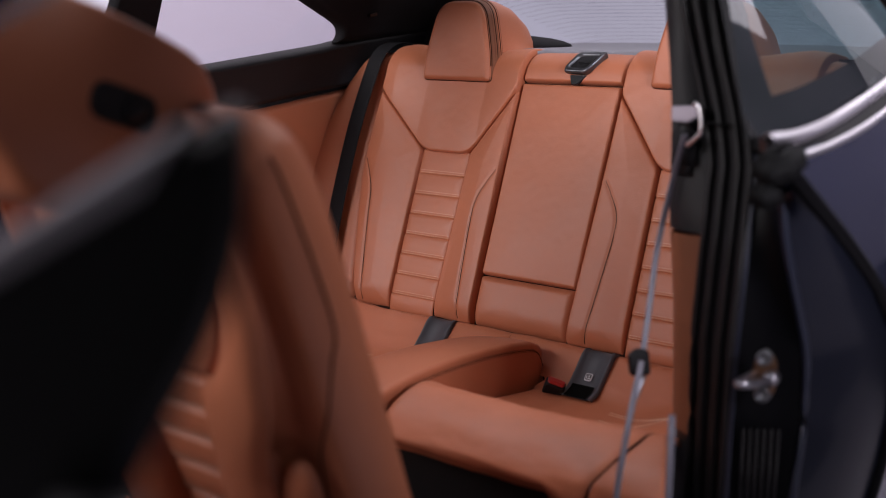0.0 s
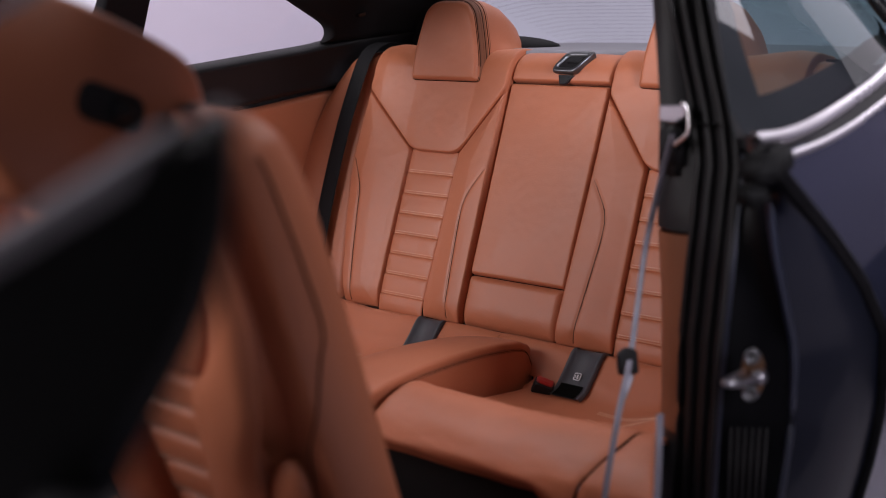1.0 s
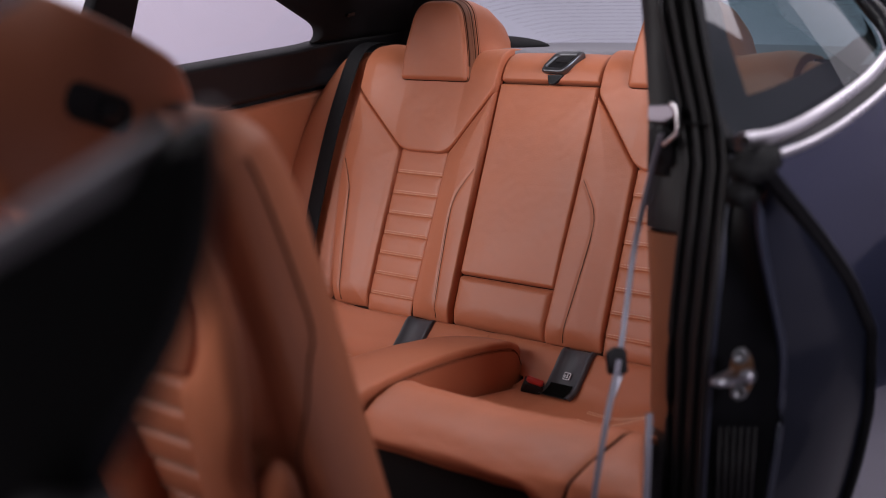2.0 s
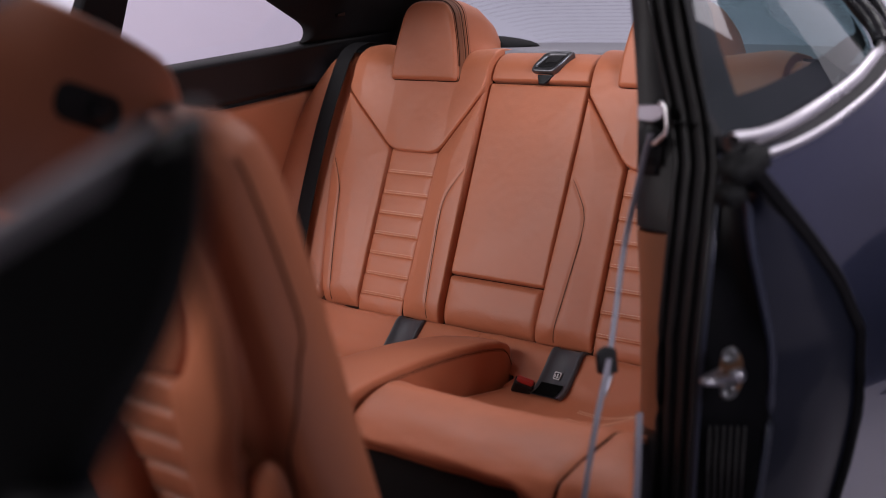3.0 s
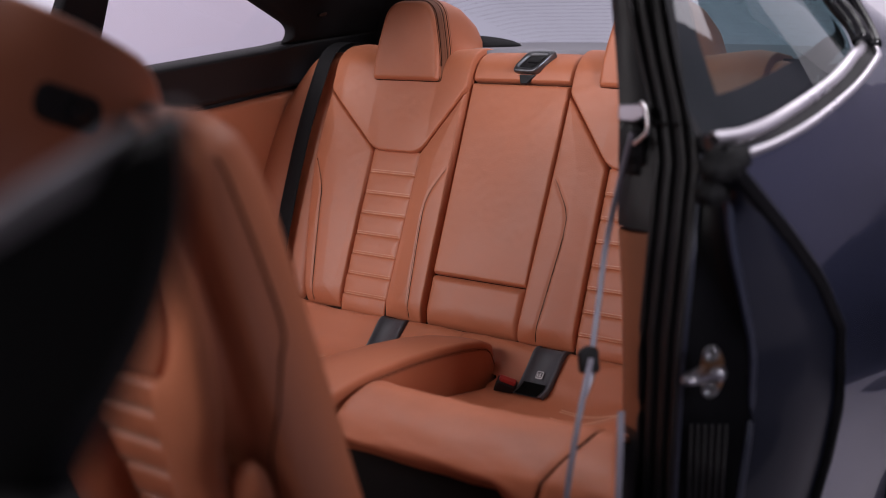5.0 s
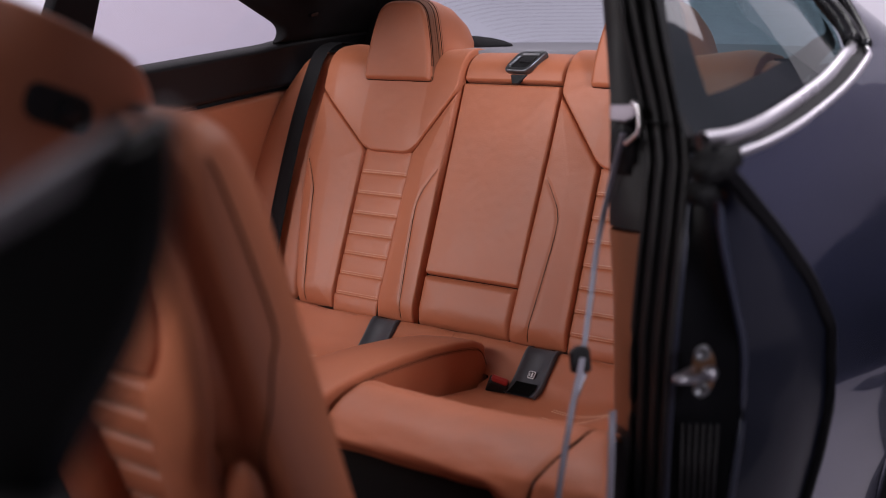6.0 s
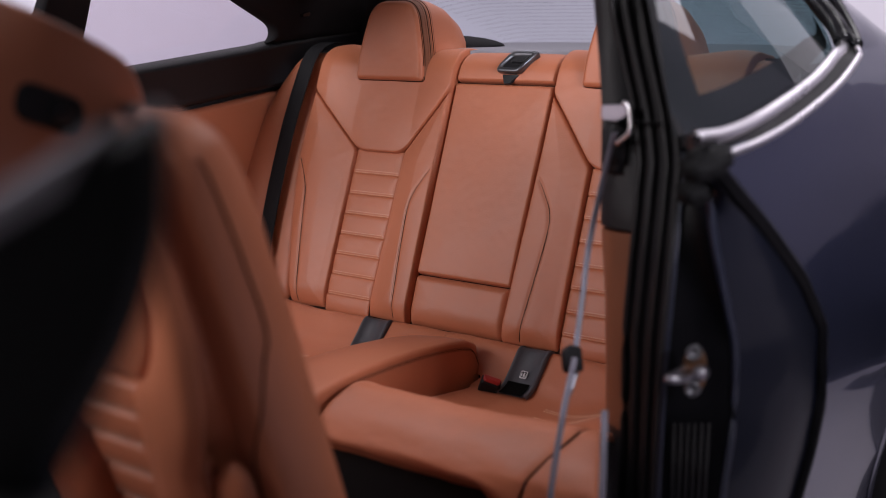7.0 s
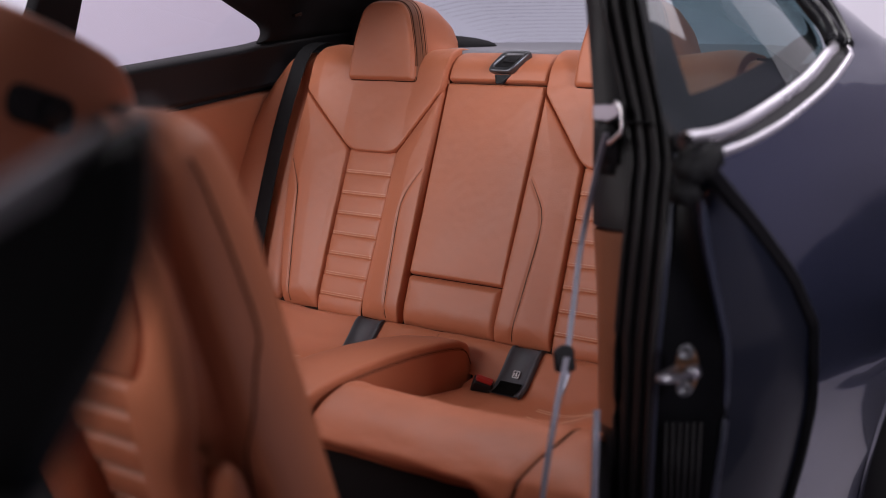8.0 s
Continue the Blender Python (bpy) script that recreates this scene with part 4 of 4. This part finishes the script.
for sgn in (1, -1):
    m, back = np.array((sgn, 1, 1)), np.array((0, 0 if sgn > 0 else -0.22, 0))
    lower = np.array([SILL_IN[int(round(k))] for k in np.linspace(0, len(SILL_IN) - 1, 33)])
    upper = np.array([top_edge[int(round(k))] for k in np.linspace(0, len(top_edge) - 1, 33)])
    if sgn > 0:
        rows = []
        for a, b in zip(lower, upper):
            ring = [a * (1 - q) + b * q for q in np.linspace(0, 1, 6)]
            rows.append([tuple(p + np.array((0.006 + 0.20 * (p[1] - 0.22) ** 2, 0, 0))) for p in ring])
        pane = loft("quarter_window", rows, GLASS, car, "tinted rear quarter window")
        pane.visible_shadow = False
        inside = np.array((0.03, 0, 0))
        rows = [[tuple(lower[k] * (1 - q * f) + upper[k] * q * f + inside) for q in np.linspace(0, 1, 5)] for k, f in [(k, 1.0 if k < 4 else 0.17 - 0.003 * (k - 4)) for k in range(26)]]
        loft("window_lining", rows, LINING, car, "black lining inside the quarter window")
    rail = [[tuple((p + np.array(d)) * m + back) for d in ((0, 0, 0), (-0.012, 0, 0.012), (0.01, 0, 0.035), (0.08, 0, 0.055))] for p in top_edge]
    loft("roof_rail", rail, PAINT, car)
    sail, inner = [], []
    for q in np.linspace(0, 1, 22):
        y = -0.085 - 1.16 * q
        low = np.array((wing_x(y, np.interp(y, BELT_LINE[::-1, 0], BELT_LINE[::-1, 1])), y, np.interp(y, BELT_LINE[::-1, 0], BELT_LINE[::-1, 1]) - 0.002))
        high = np.array((np.interp(y, (-1.3, -0.6, -0.1), (-0.78, -0.715, -0.70)), y - 0.03, np.interp(y, (-1.3, -0.95, -0.63, -0.45, -0.29, -0.08), (1.0, 1.005, 1.035, 1.10, 1.175, 1.235))))
        if high[2] < low[2]:
            high[2] = low[2] + 0.004
        sail.append([tuple((low * (1 - e) + high * e + np.array((-0.010 * math.sin(math.pi * e), 0, 0.003 * math.sin(math.pi * e)))) * m + back) for e in np.linspace(0, 1, 12)])
        rim = np.array((-(0.60 - 0.16 * (max(y, -1.1) + 0.2)), max(y, -1.1), float(np.interp(max(y, -1.1), (-1.1, -0.8, -0.5, -0.2), (1.05, 1.155, 1.235, 1.285))) - rear_drop(max(y, -1.1)) - 0.004))
        inner.append([tuple((high * (1 - e) + rim * e) * m + back * (1 - e)) for e in np.linspace(0, 1, 4)])
    loft("sail_panel", sail, PAINT, car, "glossy dark blue rear roof pillar")
    loft("gutter", inner, PAINT, car)

# roof, headliner, rear window, shelf
ROOF = [(1.25, 1.285), (0.9, 1.335), (0.5, 1.35), (0.1, 1.335), (-0.2, 1.29)]
rline = spline(ROOF, 6)
# unseen roof opening, added to let light down onto the cushions
ROOF_OPENING = (0.20, 1.17, 0.42)
for name, drop, mat, word in (("roof", 0.0, PAINT, ""), ("headliner", 0.03, LINING, "black cloth headliner")):
    xs = np.linspace(-0.588, 0.588, 15)
    verts = [(x, y, z - drop - 0.055 * (abs(x) / 0.6) ** 3) for y, z in rline for x in xs]
    faces = []
    for i in range(len(rline) - 1):
        for j in range(14):
            y, x = (rline[i][0] + rline[i + 1][0]) / 2, (xs[j] + xs[j + 1]) / 2
            if not (ROOF_OPENING[0] < y < ROOF_OPENING[1] and abs(x) < ROOF_OPENING[2]):
                faces.append((i * 15 + j, i * 15 + j + 1, (i + 1) * 15 + j + 1, (i + 1) * 15 + j))
    mesh_part(name, verts, faces, mat, car, word)
pane = loft("roof_opening", [[(x, y, z - 0.004 - 0.055 * (abs(x) / 0.6) ** 3) for x in np.linspace(-0.45, 0.45, 9)] for y, z in rline if 0.1 < y < 1.22], ROOF_OPENING_GLASS, car, "tinted pane in the added roof opening")
pane.visible_shadow = False
REAR = spline([(-0.2, 1.285), (-0.5, 1.235), (-0.8, 1.155), (-1.1, 1.05)], 5)
pane = loft("rear_window", [[(x * (0.60 - 0.16 * (y + 0.2)), y, z - rear_drop(y) * abs(x) ** 9) for x in np.linspace(-1, 1, 17)] for y, z in REAR], REAR_GLASS, car, "clear rear window with fine heater wires")
pane.visible_shadow = False
for k in range(26):
    y = -0.28 - k * 0.030
    z = float(np.interp(y, REAR[::-1, 0], REAR[::-1, 1])) - 0.003
    tube("heater_wire", [(x, y, z - rear_drop(y) * (abs(x) / (0.60 - 0.16 * (y + 0.2))) ** 9) for x in np.linspace(-0.56, 0.56, 13)], 0.00025, RUBBER, pane, sides=4)
loft("parcel_shelf", [[(x, y, 1.066 + 0.012 * s - 0.02 * (x / 0.66) ** 4) for x in np.linspace(-0.66, 0.66, 13)] for s, y in ((-4, -0.232), (0, -0.24), (0.3, -0.30), (0.8, -0.5), (1.0, -0.75), (0.2, -1.1))], SHELF, car, "grey cloth parcel shelf")
bm = bmesh.new()
bmesh.ops.create_uvsphere(bm, u_segments=24, v_segments=12, radius=1)
for v in bm.verts:
    v.co = Vector((0.36, -0.40, 1.072)) + Vector((v.co.x * 0.20, v.co.y * 0.10, v.co.z * 0.028))
part("speaker_cover", bm, LINING, car, "black speaker hump on the shelf", smooth=True)
loft("trunk_lid", [[(x, y, z - 0.03 * (abs(x) / 0.7) ** 3) for x in np.linspace(-0.76, 0.76, 11)] for y, z in ((-1.1, 1.045), (-1.25, 1.02), (-1.5, 1.0), (-1.62, 0.98), (-1.68, 0.85), (-1.66, 0.5))], PAINT, car)

# far side of the cabin
def far_wall(u, v, h):
    """u: along the car (forward), v: height; the wall leans in towards the roof."""
    u, v, h = (np.asarray(a, float) + np.zeros(np.shape(u)) for a in (u, v, h))
    lean = np.interp(v, (0.2, 0.95, 1.06, 1.30), (0.745, 0.725, 0.685, 0.57))
    return np.stack([lean + 0.02 * np.clip(u, -0.4, 0.6) - h, u, v], -1)


pillow("far_side_panel", rounded([(-0.451, 0.265), (0.56, 0.265), (0.56, 0.865), (0.082, 0.924), (-0.197, 0.961), (-0.451, 0.984)], 0.01), far_wall, LEATHER, car, edge=0.012, rise=0.012, crown=0.01, step=0.006, label="cognac leather panel beside the rear seat")
pillow("far_sill_trim", rounded([(-0.503, 0.992), (-0.197, 0.967), (0.082, 0.93), (0.56, 0.872), (0.56, 1), (0.278, 1.032), (-0.087, 1.076), (-0.133, 1.086), (-0.503, 1.13)], [0.006, 0.01, 0.01, 0.006, 0.006, 0.01, 0.01, 0.01, 0.01]), far_wall, PLASTIC, car, edge=0.02, rise=0.02, step=0.005, sunk=0.03, label="black window sill trim")
pillow("far_pillar_trim", rounded([(-0.503, 1.099), (-0.108, 1.078), (-0.118, 1.100), (-0.100, 1.125), (0.08, 1.198), (0.351, 1.25), (0.455, 1.255), (0.455, 1.338), (-0.503, 1.338)], [0.01, 0.008, 0.02, 0.03, 0.02, 0.02, 0.01, 0.01, 0.01]), far_wall, LINING, car, edge=0.02, rise=0.02, step=0.006, label="black rear roof pillar trim")
pillow("far_post_trim", rounded([(0.425, 1.015), (0.575, 0.995), (0.535, 1.338), (0.44, 1.338)], 0.01), far_wall, LINING, car, edge=0.015, rise=0.02, step=0.006, label="black door post trim")
loft("far_lining", [[tuple(far_wall(np.array([u]), np.array([v]), np.array([-0.02]))[0]) for u, v in zip((-0.5, -0.45, -0.197, 0.082, 0.56), (0.3,) * 5 if low else (1.02, 1.01, 0.99, 0.955, 0.90))] for low in (1, 0)], PLASTIC, car)
pane = loft("quarter_window", [far_wall(np.linspace(-0.5, 0.47, 8), np.full(8, v), np.full(8, -0.03)) for v in np.linspace(0.98, 1.32, 6)], FAR_GLASS, car, "tinted rear quarter window")
pane.visible_shadow = False
slab("coat_hook", rounded([(-0.203, 1.147), (-0.18, 1.143), (-0.176, 1.151), (-0.199, 1.157)], 0.003), lambda u, v, h: far_wall(u, v, h + 0.032), 0.012, PIANO, car, bevel=0.001)
loft("inner_lining_rear", [[(x, y, z) for y, z in ((-0.40, 1.33), (-0.42, 1.1), (-0.42, 0.9))] for x in (0.50, 0.74)], LINING, car)
loft("far_skin", [[(0.70 + 0.16 * math.sin(s * 1.6), y, 0.30 + 0.60 * s) for s in np.linspace(0, 1, 8)][::-1] for y in (0.3, 0.9, 1.5, 1.9)], PAINT, car)

# belt guide on the pillar
guide = slab("belt_guide", rounded([(-0.622, 1.008), (-0.622, 0.985), (-0.651, 0.982), (-0.670, 0.993), (-0.670, 1.011)], [0.004, 0.006, 0.006, 0.004, 0.004]), lambda u, v, h: np.stack([u, 0.441 + h, v], -1), 0.010, BRUSHED, car, "bright metal belt guide", bevel=0.003)
tube("guide_loop", [tuple(p) for p in spline([(-0.662, 0.441, 1.0125), (-0.673, 0.444, 1.009), (-0.6775, 0.446, 0.990), (-0.678, 0.447, 0.972), (-0.668, 0.446, 0.961), (-0.654, 0.444, 0.951)], 5)], 0.0042, CHROME, guide, "bright metal loop", sides=8)
bm = bmesh.new()
bmesh.ops.create_cube(bm, size=1)
bmesh.ops.bevel(bm, geom=bm.edges[:], offset=0.2, segments=3, affect="EDGES")
for v in bm.verts:
    v.co = Vector((-0.640, 0.424, 0.945)) + Vector((v.co.x * 0.042, v.co.y * 0.02, v.co.z * 0.085))
part("belt_slot", bm, RUBBER, guide, "black belt slot", smooth=True)

# cabin floor, riser below the bench, sill
loft("seat_riser", [[(x, 0.562, z) for z in (0.20, 0.30, 0.42)] for x in np.linspace(-0.710, 0.710, 9)], CARPET, car, "black carpeted riser under the bench")
loft("cabin_floor", [[(x, y, 0.235) for x in np.linspace(-0.70, 0.70, 9)] for y in (0.3, 1.0, 2.1)], CARPET, car, "black cabin carpet")
loft("bulkhead", [[(x, -0.03 - 0.36 * (z - 0.47) - 0.02, z) for z in np.linspace(0.25, 1.06, 6)] for x in (-0.62, 0.0, 0.62)], CARPET, car)
loft("door_sill", [[(-0.90 + d, y, z) for d, z in ((0.04, 0.18), (0.0, 0.22), (0.0, 0.30), (0.03, 0.335), (0.12, 0.335), (0.20, 0.24))] for y in np.linspace(0.29, 2.0, 10)], JAMB, car, "door sill in body paint coloured near black for shade")
# open front door with its black mirror
DOOR_WAY = np.array((-0.906, -0.423, 0.0))
DOOR_OUT = np.array((-0.423, 0.906, 0.0))


def on_door(u, v, h):
    u, v, h = (np.asarray(a, float) + np.zeros(np.shape(u)) for a in (u, v, h))
    return np.array((-0.86, 1.93, 0.0)) + u[:, None] * DOOR_WAY + v[:, None] * np.array((0, 0, 1.0)) + (h + 0.05 * np.sin(np.clip((v - 0.2) / 0.72, 0, 1) * math.pi))[:, None] * DOOR_OUT


door = slab("front_door", rounded([(0.0, 0.30), (0.06, 0.24), (1.22, 0.24), (1.34, 0.50), (1.30, 0.78), (1.22, 0.895), (0.0, 0.865)], [0.03, 0.04, 0.1, 0.15, 0.1, 0.03, 0.02]), on_door, 0.09, PAINT, car, "dark blue front door standing open", bevel=0.012)


def on_mirror(u, v, h):
    """u: to the right in the camera's view, v: height, h: towards the camera; placed to fit that view."""
    u, v, h = (np.asarray(a, float) + np.zeros(np.shape(u)) for a in (u, v, h))
    return np.stack([-1.1756 - 0.66 * u - 0.75 * h, 1.7382 - 0.75 * u + 0.66 * h, 1.0987 + v], -1)


mirror = slab("wing_mirror", rounded([(0.013, -0.0005), (-0.090, -0.060), (-0.204, -0.127), (-0.230, -0.190), (-0.215, -0.222), (-0.064, -0.222), (-0.038, -0.162), (-0.001, -0.102), (0.013, -0.051)], [0.017, 0.05, 0.03, 0.018, 0.018, 0.02, 0.05, 0.05, 0.035]), on_mirror, 0.095, HOUSING, door, "black wing mirror housing", bevel=0.012)
# added strip: the housing's lit edge put into colour
slab("mirror_highlight", [(-0.016, -0.0125), (-0.090, -0.0575), (-0.207, -0.1265), (-0.207, -0.1390), (-0.090, -0.0710), (-0.030, -0.0350)], lambda u, v, h: on_mirror(u, v, h + 0.002), 0.087, EDGE_HIGHLIGHT, mirror, "grey strip painted as the lit upper edge of the housing", bevel=0.002)
tube("mirror_stem", [(-1.150, 1.785, 0.93), (-1.150, 1.790, 0.90), (-1.150, 1.795, 0.84)], 0.022, PLASTIC, mirror, sides=12)
loft("dashboard", [[(x, y, z) for y, z in ((1.62, 0.45), (1.60, 0.70), (1.64, 0.84), (1.72, 0.89), (1.95, 0.91), (2.1, 0.90))] for x in np.linspace(-0.78, 0.78, 12)], PLASTIC, car, "black dashboard")
loft("windscreen_pillar", [[(-0.80 + 0.22 * s + a, 2.0 - 0.75 * s + b, 0.95 + 0.34 * s) for a, b in ((0, 0.03), (-0.03, 0.0), (0, -0.03), (0.03, 0.0))] for s in np.linspace(0, 1, 8)], PAINT, car, closed=True)

# unseen pane, added with a tint that dims frontal light on the seats
loft("windscreen", [[(x * (0.80 - 0.20 * q), 2.02 - 0.76 * q - 0.03 * x * x, 0.95 + 0.335 * q - 0.03 * q * x * x) for x in np.linspace(-1, 1, 11)] for q in np.linspace(0, 1, 8)], WINDSCREEN, car, "unseen windscreen, tinted to dim light on the seats")

# ---- front seats ----
TIP = radians(20)
HINGE = np.array((-0.35, 0.985, 0.40))
front = thing("front_seat", "cognac leather front sports seat tipped forward for entry", "car seat", group="front seats", at=(-0.35, 0.985, 0.24))


def on_seat(u, v, h):
    """u: across, towards the door; v: up the backrest; h: forward out of it."""
    u, v, h = (np.asarray(a, float) + np.zeros(np.shape(u)) for a in (u, v, h))
    return np.stack([HINGE[0] - u, HINGE[1] + math.sin(TIP) * v + math.cos(TIP) * h, HINGE[2] + math.cos(TIP) * v - math.sin(TIP) * h], -1)


def half_width(v):
    return float(np.interp(v, (-0.1, 0.13, 0.40, 0.52, 0.60, 0.635, 0.66, 0.675, 0.68), (0.240, 0.245, 0.248, 0.248, 0.243, 0.240, 0.225, 0.195, 0.16)))


def inner_edge(v):
    """Half width of the yoke and the ladder between the bolsters."""
    return float(np.interp(v, (-0.12, 0.20, 0.33, 0.358, 0.385, 0.42, 0.47, 0.56, 0.64), (0.040, 0.062, 0.084, 0.090, 0.125, 0.150, 0.172, 0.190, 0.19)))


SEAT_V = np.concatenate([np.linspace(-0.12, 0.60, 46), np.linspace(0.615, 0.68, 10)])
for s in (1, -1):
    inner, valley, outer, shell = [], [], [], []
    for v in SEAT_V:
        w = half_width(v)
        k = math.sqrt(max(0.02, 1 - max(0.0, (v - 0.56) / 0.122) ** 2))
        g = 1.0 - 0.25 * max(0.0, (v - 0.3) / 0.4)
        e = min(inner_edge(v), w * 0.8)
        r = w * float(np.interp(v, (0.05, 0.25, 0.34, 0.45, 0.60), (0.64, 0.68, 0.84, 0.93, 0.93)))
        e = min(e, r - 0.03)
        inner.append([on_seat(s * u, v, h * k * g) for u, h in ((e, 0.060), (e + 0.003, 0.084), (e + 0.010, 0.096), (e * 0.55 + r * 0.45, 0.106), (r - 0.022, 0.107), (r - 0.008, 0.101), (r - 0.001, 0.090))])
        valley.append([on_seat(s * u, v, h * k * g) for u, h in ((r - 0.001, 0.090), (r - 0.006, 0.078), (r - 0.030, 0.062), (min(r - 0.036, w * 0.72), 0.046), (w * 0.80, 0.036), (w * 0.92, 0.038), (w * 0.97, 0.030), (w * 0.99, 0.014))])
        outer.append([on_seat(s * w * q, v, h * k) for q, h in ((0.99, 0.014), (1.003, 0.002), (1.01, -0.015), (0.998, -0.036), (0.965, -0.054))])
        shell.append([on_seat(s * w * q, v, h * k) for q, h in ((0.963, -0.055), (0.87, -0.070), (0.5, -0.08), (0.0, -0.08))])
    loft("bolster", inner, LEATHER, front)
    loft("bolster_side", valley, LEATHER, front)
    loft("outer_panel", outer, LEATHER, front)
    loft("back_shell", shell, LEATHER, front)
    path = spline([(0.63, 0.004), (0.60, 0.0), (0.517, -0.003), (0.418, -0.005), (0.378, 0.010), (0.32, 0.030), (0.238, 0.058), (0.12, 0.066), (-0.1, 0.066)], 10)
    tube("seam_piping", [tuple(on_seat(s * (half_width(v) * float(np.interp(h, (-0.015, 0.002, 0.014, 0.030, 0.050, 0.062, 0.078), (1.01, 1.006, 0.99, 0.965, 0.91, 0.927, 0.945))) + 0.0015), v, h)) for v, h in path], 0.0014, PIPING, front, "dark seam piping", sides=6)
yoke = rounded([(-0.18, 0.62), (-0.17, 0.48), (-0.148, 0.42), (-0.100, 0.359), (0.100, 0.359), (0.148, 0.42), (0.17, 0.48), (0.18, 0.62), (0.12, 0.655), (-0.12, 0.655)], [0.03, 0.03, 0.03, 0.012, 0.012, 0.03, 0.03, 0.03, 0.03, 0.03])
pillow("yoke_panel", yoke, lambda u, v, h: on_seat(u, v, h + 0.062 * np.sqrt(np.clip(1 - np.clip((v - 0.5) / 0.17, 0, 1) ** 2, 0.05, 1))), LEATHER, front, edge=0.014, rise=0.012, crown=0.004, step=0.006)
lv = np.linspace(0.35, -0.10, 10)
rows = []
for a, b in zip(lv, lv[1:]):
    ra, rb = (inner_edge(q) + 0.002 for q in (a, b))
    pillow("ladder_rib", rounded([(-rb, b + 0.001), (rb, b + 0.001), (ra, a), (-ra, a)], 0.003, 2), lambda u, v, h: on_seat(u, v, h + 0.062), LEATHER, front, edge=0.008, rise=0.009, crown=0.004, step=0.007, reach=0.01)
    for d in (0.004, 0.010):
        rows.append(([tuple(on_seat(x * rb, b + d, 0.0705 + 0.25 * d)) for x in (-0.95, 0.95)], (0, 0.94, -0.33)))
stitches("thread", rows, THREAD, front, label="pale double seam thread", size=0.0012)
# headrest, bowed forward, with an oval button in its side
prof = rounded([(1.165, 0.972), (1.25, 0.940), (1.335, 0.928), (1.402, 0.948), (1.455, 1.03), (1.487, 1.10), (1.458, 1.166), (1.375, 1.172), (1.285, 1.144), (1.225, 1.119), (1.168, 1.088), (1.148, 1.033)], [0.03, 0.04, 0.03, 0.03, 0.04, 0.03, 0.03, 0.04, 0.04, 0.04, 0.03, 0.03], 5)
middle = prof.mean(0)
rows = []
for x in np.linspace(-0.462, -0.242, 27):
    e = max(0.0, 1 - (abs(x + 0.352) / 0.1105) ** 6) ** 0.5
    r = middle + (prof - middle) * (0.84 + 0.16 * e)
    rows.append([(x, y, z) for y, z in r])
rest = loft("headrest", rows, LEATHER, front, closed=True, caps=True)


def on_side(u, v, h):
    u, v, h = (np.asarray(a, float) + np.zeros(np.shape(u)) for a in (u, v, h))
    return np.stack([-0.457 - h, 1.292 - 0.94 * u - 0.30 * v, 1.042 - 0.33 * u + 0.94 * v], -1)


slab("height_button", rounded([(-0.043, -0.021), (0.043, -0.021), (0.043, 0.021), (-0.043, 0.021)], 0.020), lambda u, v, h: on_side(u, v, h + 0.010), 0.018, PLASTIC, rest, "black oval height button", bevel=0.004)
slab("button_key", rounded([(-0.004, -0.012), (0.026, -0.012), (0.026, 0.012), (-0.004, 0.012)], 0.009), lambda u, v, h: on_side(u, v, h + 0.014), 0.006, PIANO, rest, bevel=0.002)
for x in (-0.42, -0.28):
    tube("headrest_post", [(x, 1.16, 0.93), (x, 1.22, 0.99), (x, 1.27, 1.03)], 0.008, STEEL, front, "bright steel headrest post")
# folded leather flap and tipping loop in the hollow beside the lower bolster
for name, mid, size, lean, word in (("hinge_flap", (0.172, 0.185, 0.062), (0.034, 0.085, 0.018), -0.42, "padded cognac leather flap over the hinge"), ("tipping_loop", (0.148, 0.240, 0.066), (0.011, 0.040, 0.014), 0.25, "cognac leather tipping loop")):
    bm = bmesh.new()
    bmesh.ops.create_uvsphere(bm, u_segments=20, v_segments=12, radius=1)
    for v in bm.verts:
        a, b, c = v.co.x * size[0], v.co.y * size[1], v.co.z * size[2]
        v.co = on_seat(mid[0] + a * math.cos(lean) - b * math.sin(lean), mid[1] + a * math.sin(lean) + b * math.cos(lean), mid[2] + c)
    part(name, bm, LEATHER, front, word, smooth=True)
rows = []
for y, z in spline([(0.96, 0.40), (1.05, 0.42), (1.25, 0.43), (1.42, 0.45), (1.48, 0.43), (1.49, 0.34)], 6):
    rows.append([(HINGE[0] + x, y, z + e) for x, e in ((-0.25, -0.14), (-0.262, -0.03), (-0.245, 0.025), (-0.19, 0.03), (-0.14, 0.0), (0.0, -0.005), (0.14, 0.0), (0.19, 0.03), (0.245, 0.025), (0.262, -0.03), (0.25, -0.14))])
loft("seat_cushion", rows, LEATHER, front)
bm = bmesh.new()
bmesh.ops.create_cube(bm, size=1)
bmesh.ops.bevel(bm, geom=bm.edges[:], offset=0.06, segments=2, affect="EDGES")
for v in bm.verts:
    v.co = Vector((HINGE[0], 1.21, 0.285)) + Vector((v.co.x * 0.46, v.co.y * 0.5, v.co.z * 0.11))
part("seat_base", bm, PLASTIC, front)
passenger = copy_thing(front, pose(0.37, 1.12, 0.24))
passenger["label"] = "cognac leather front sports seat on the far side"
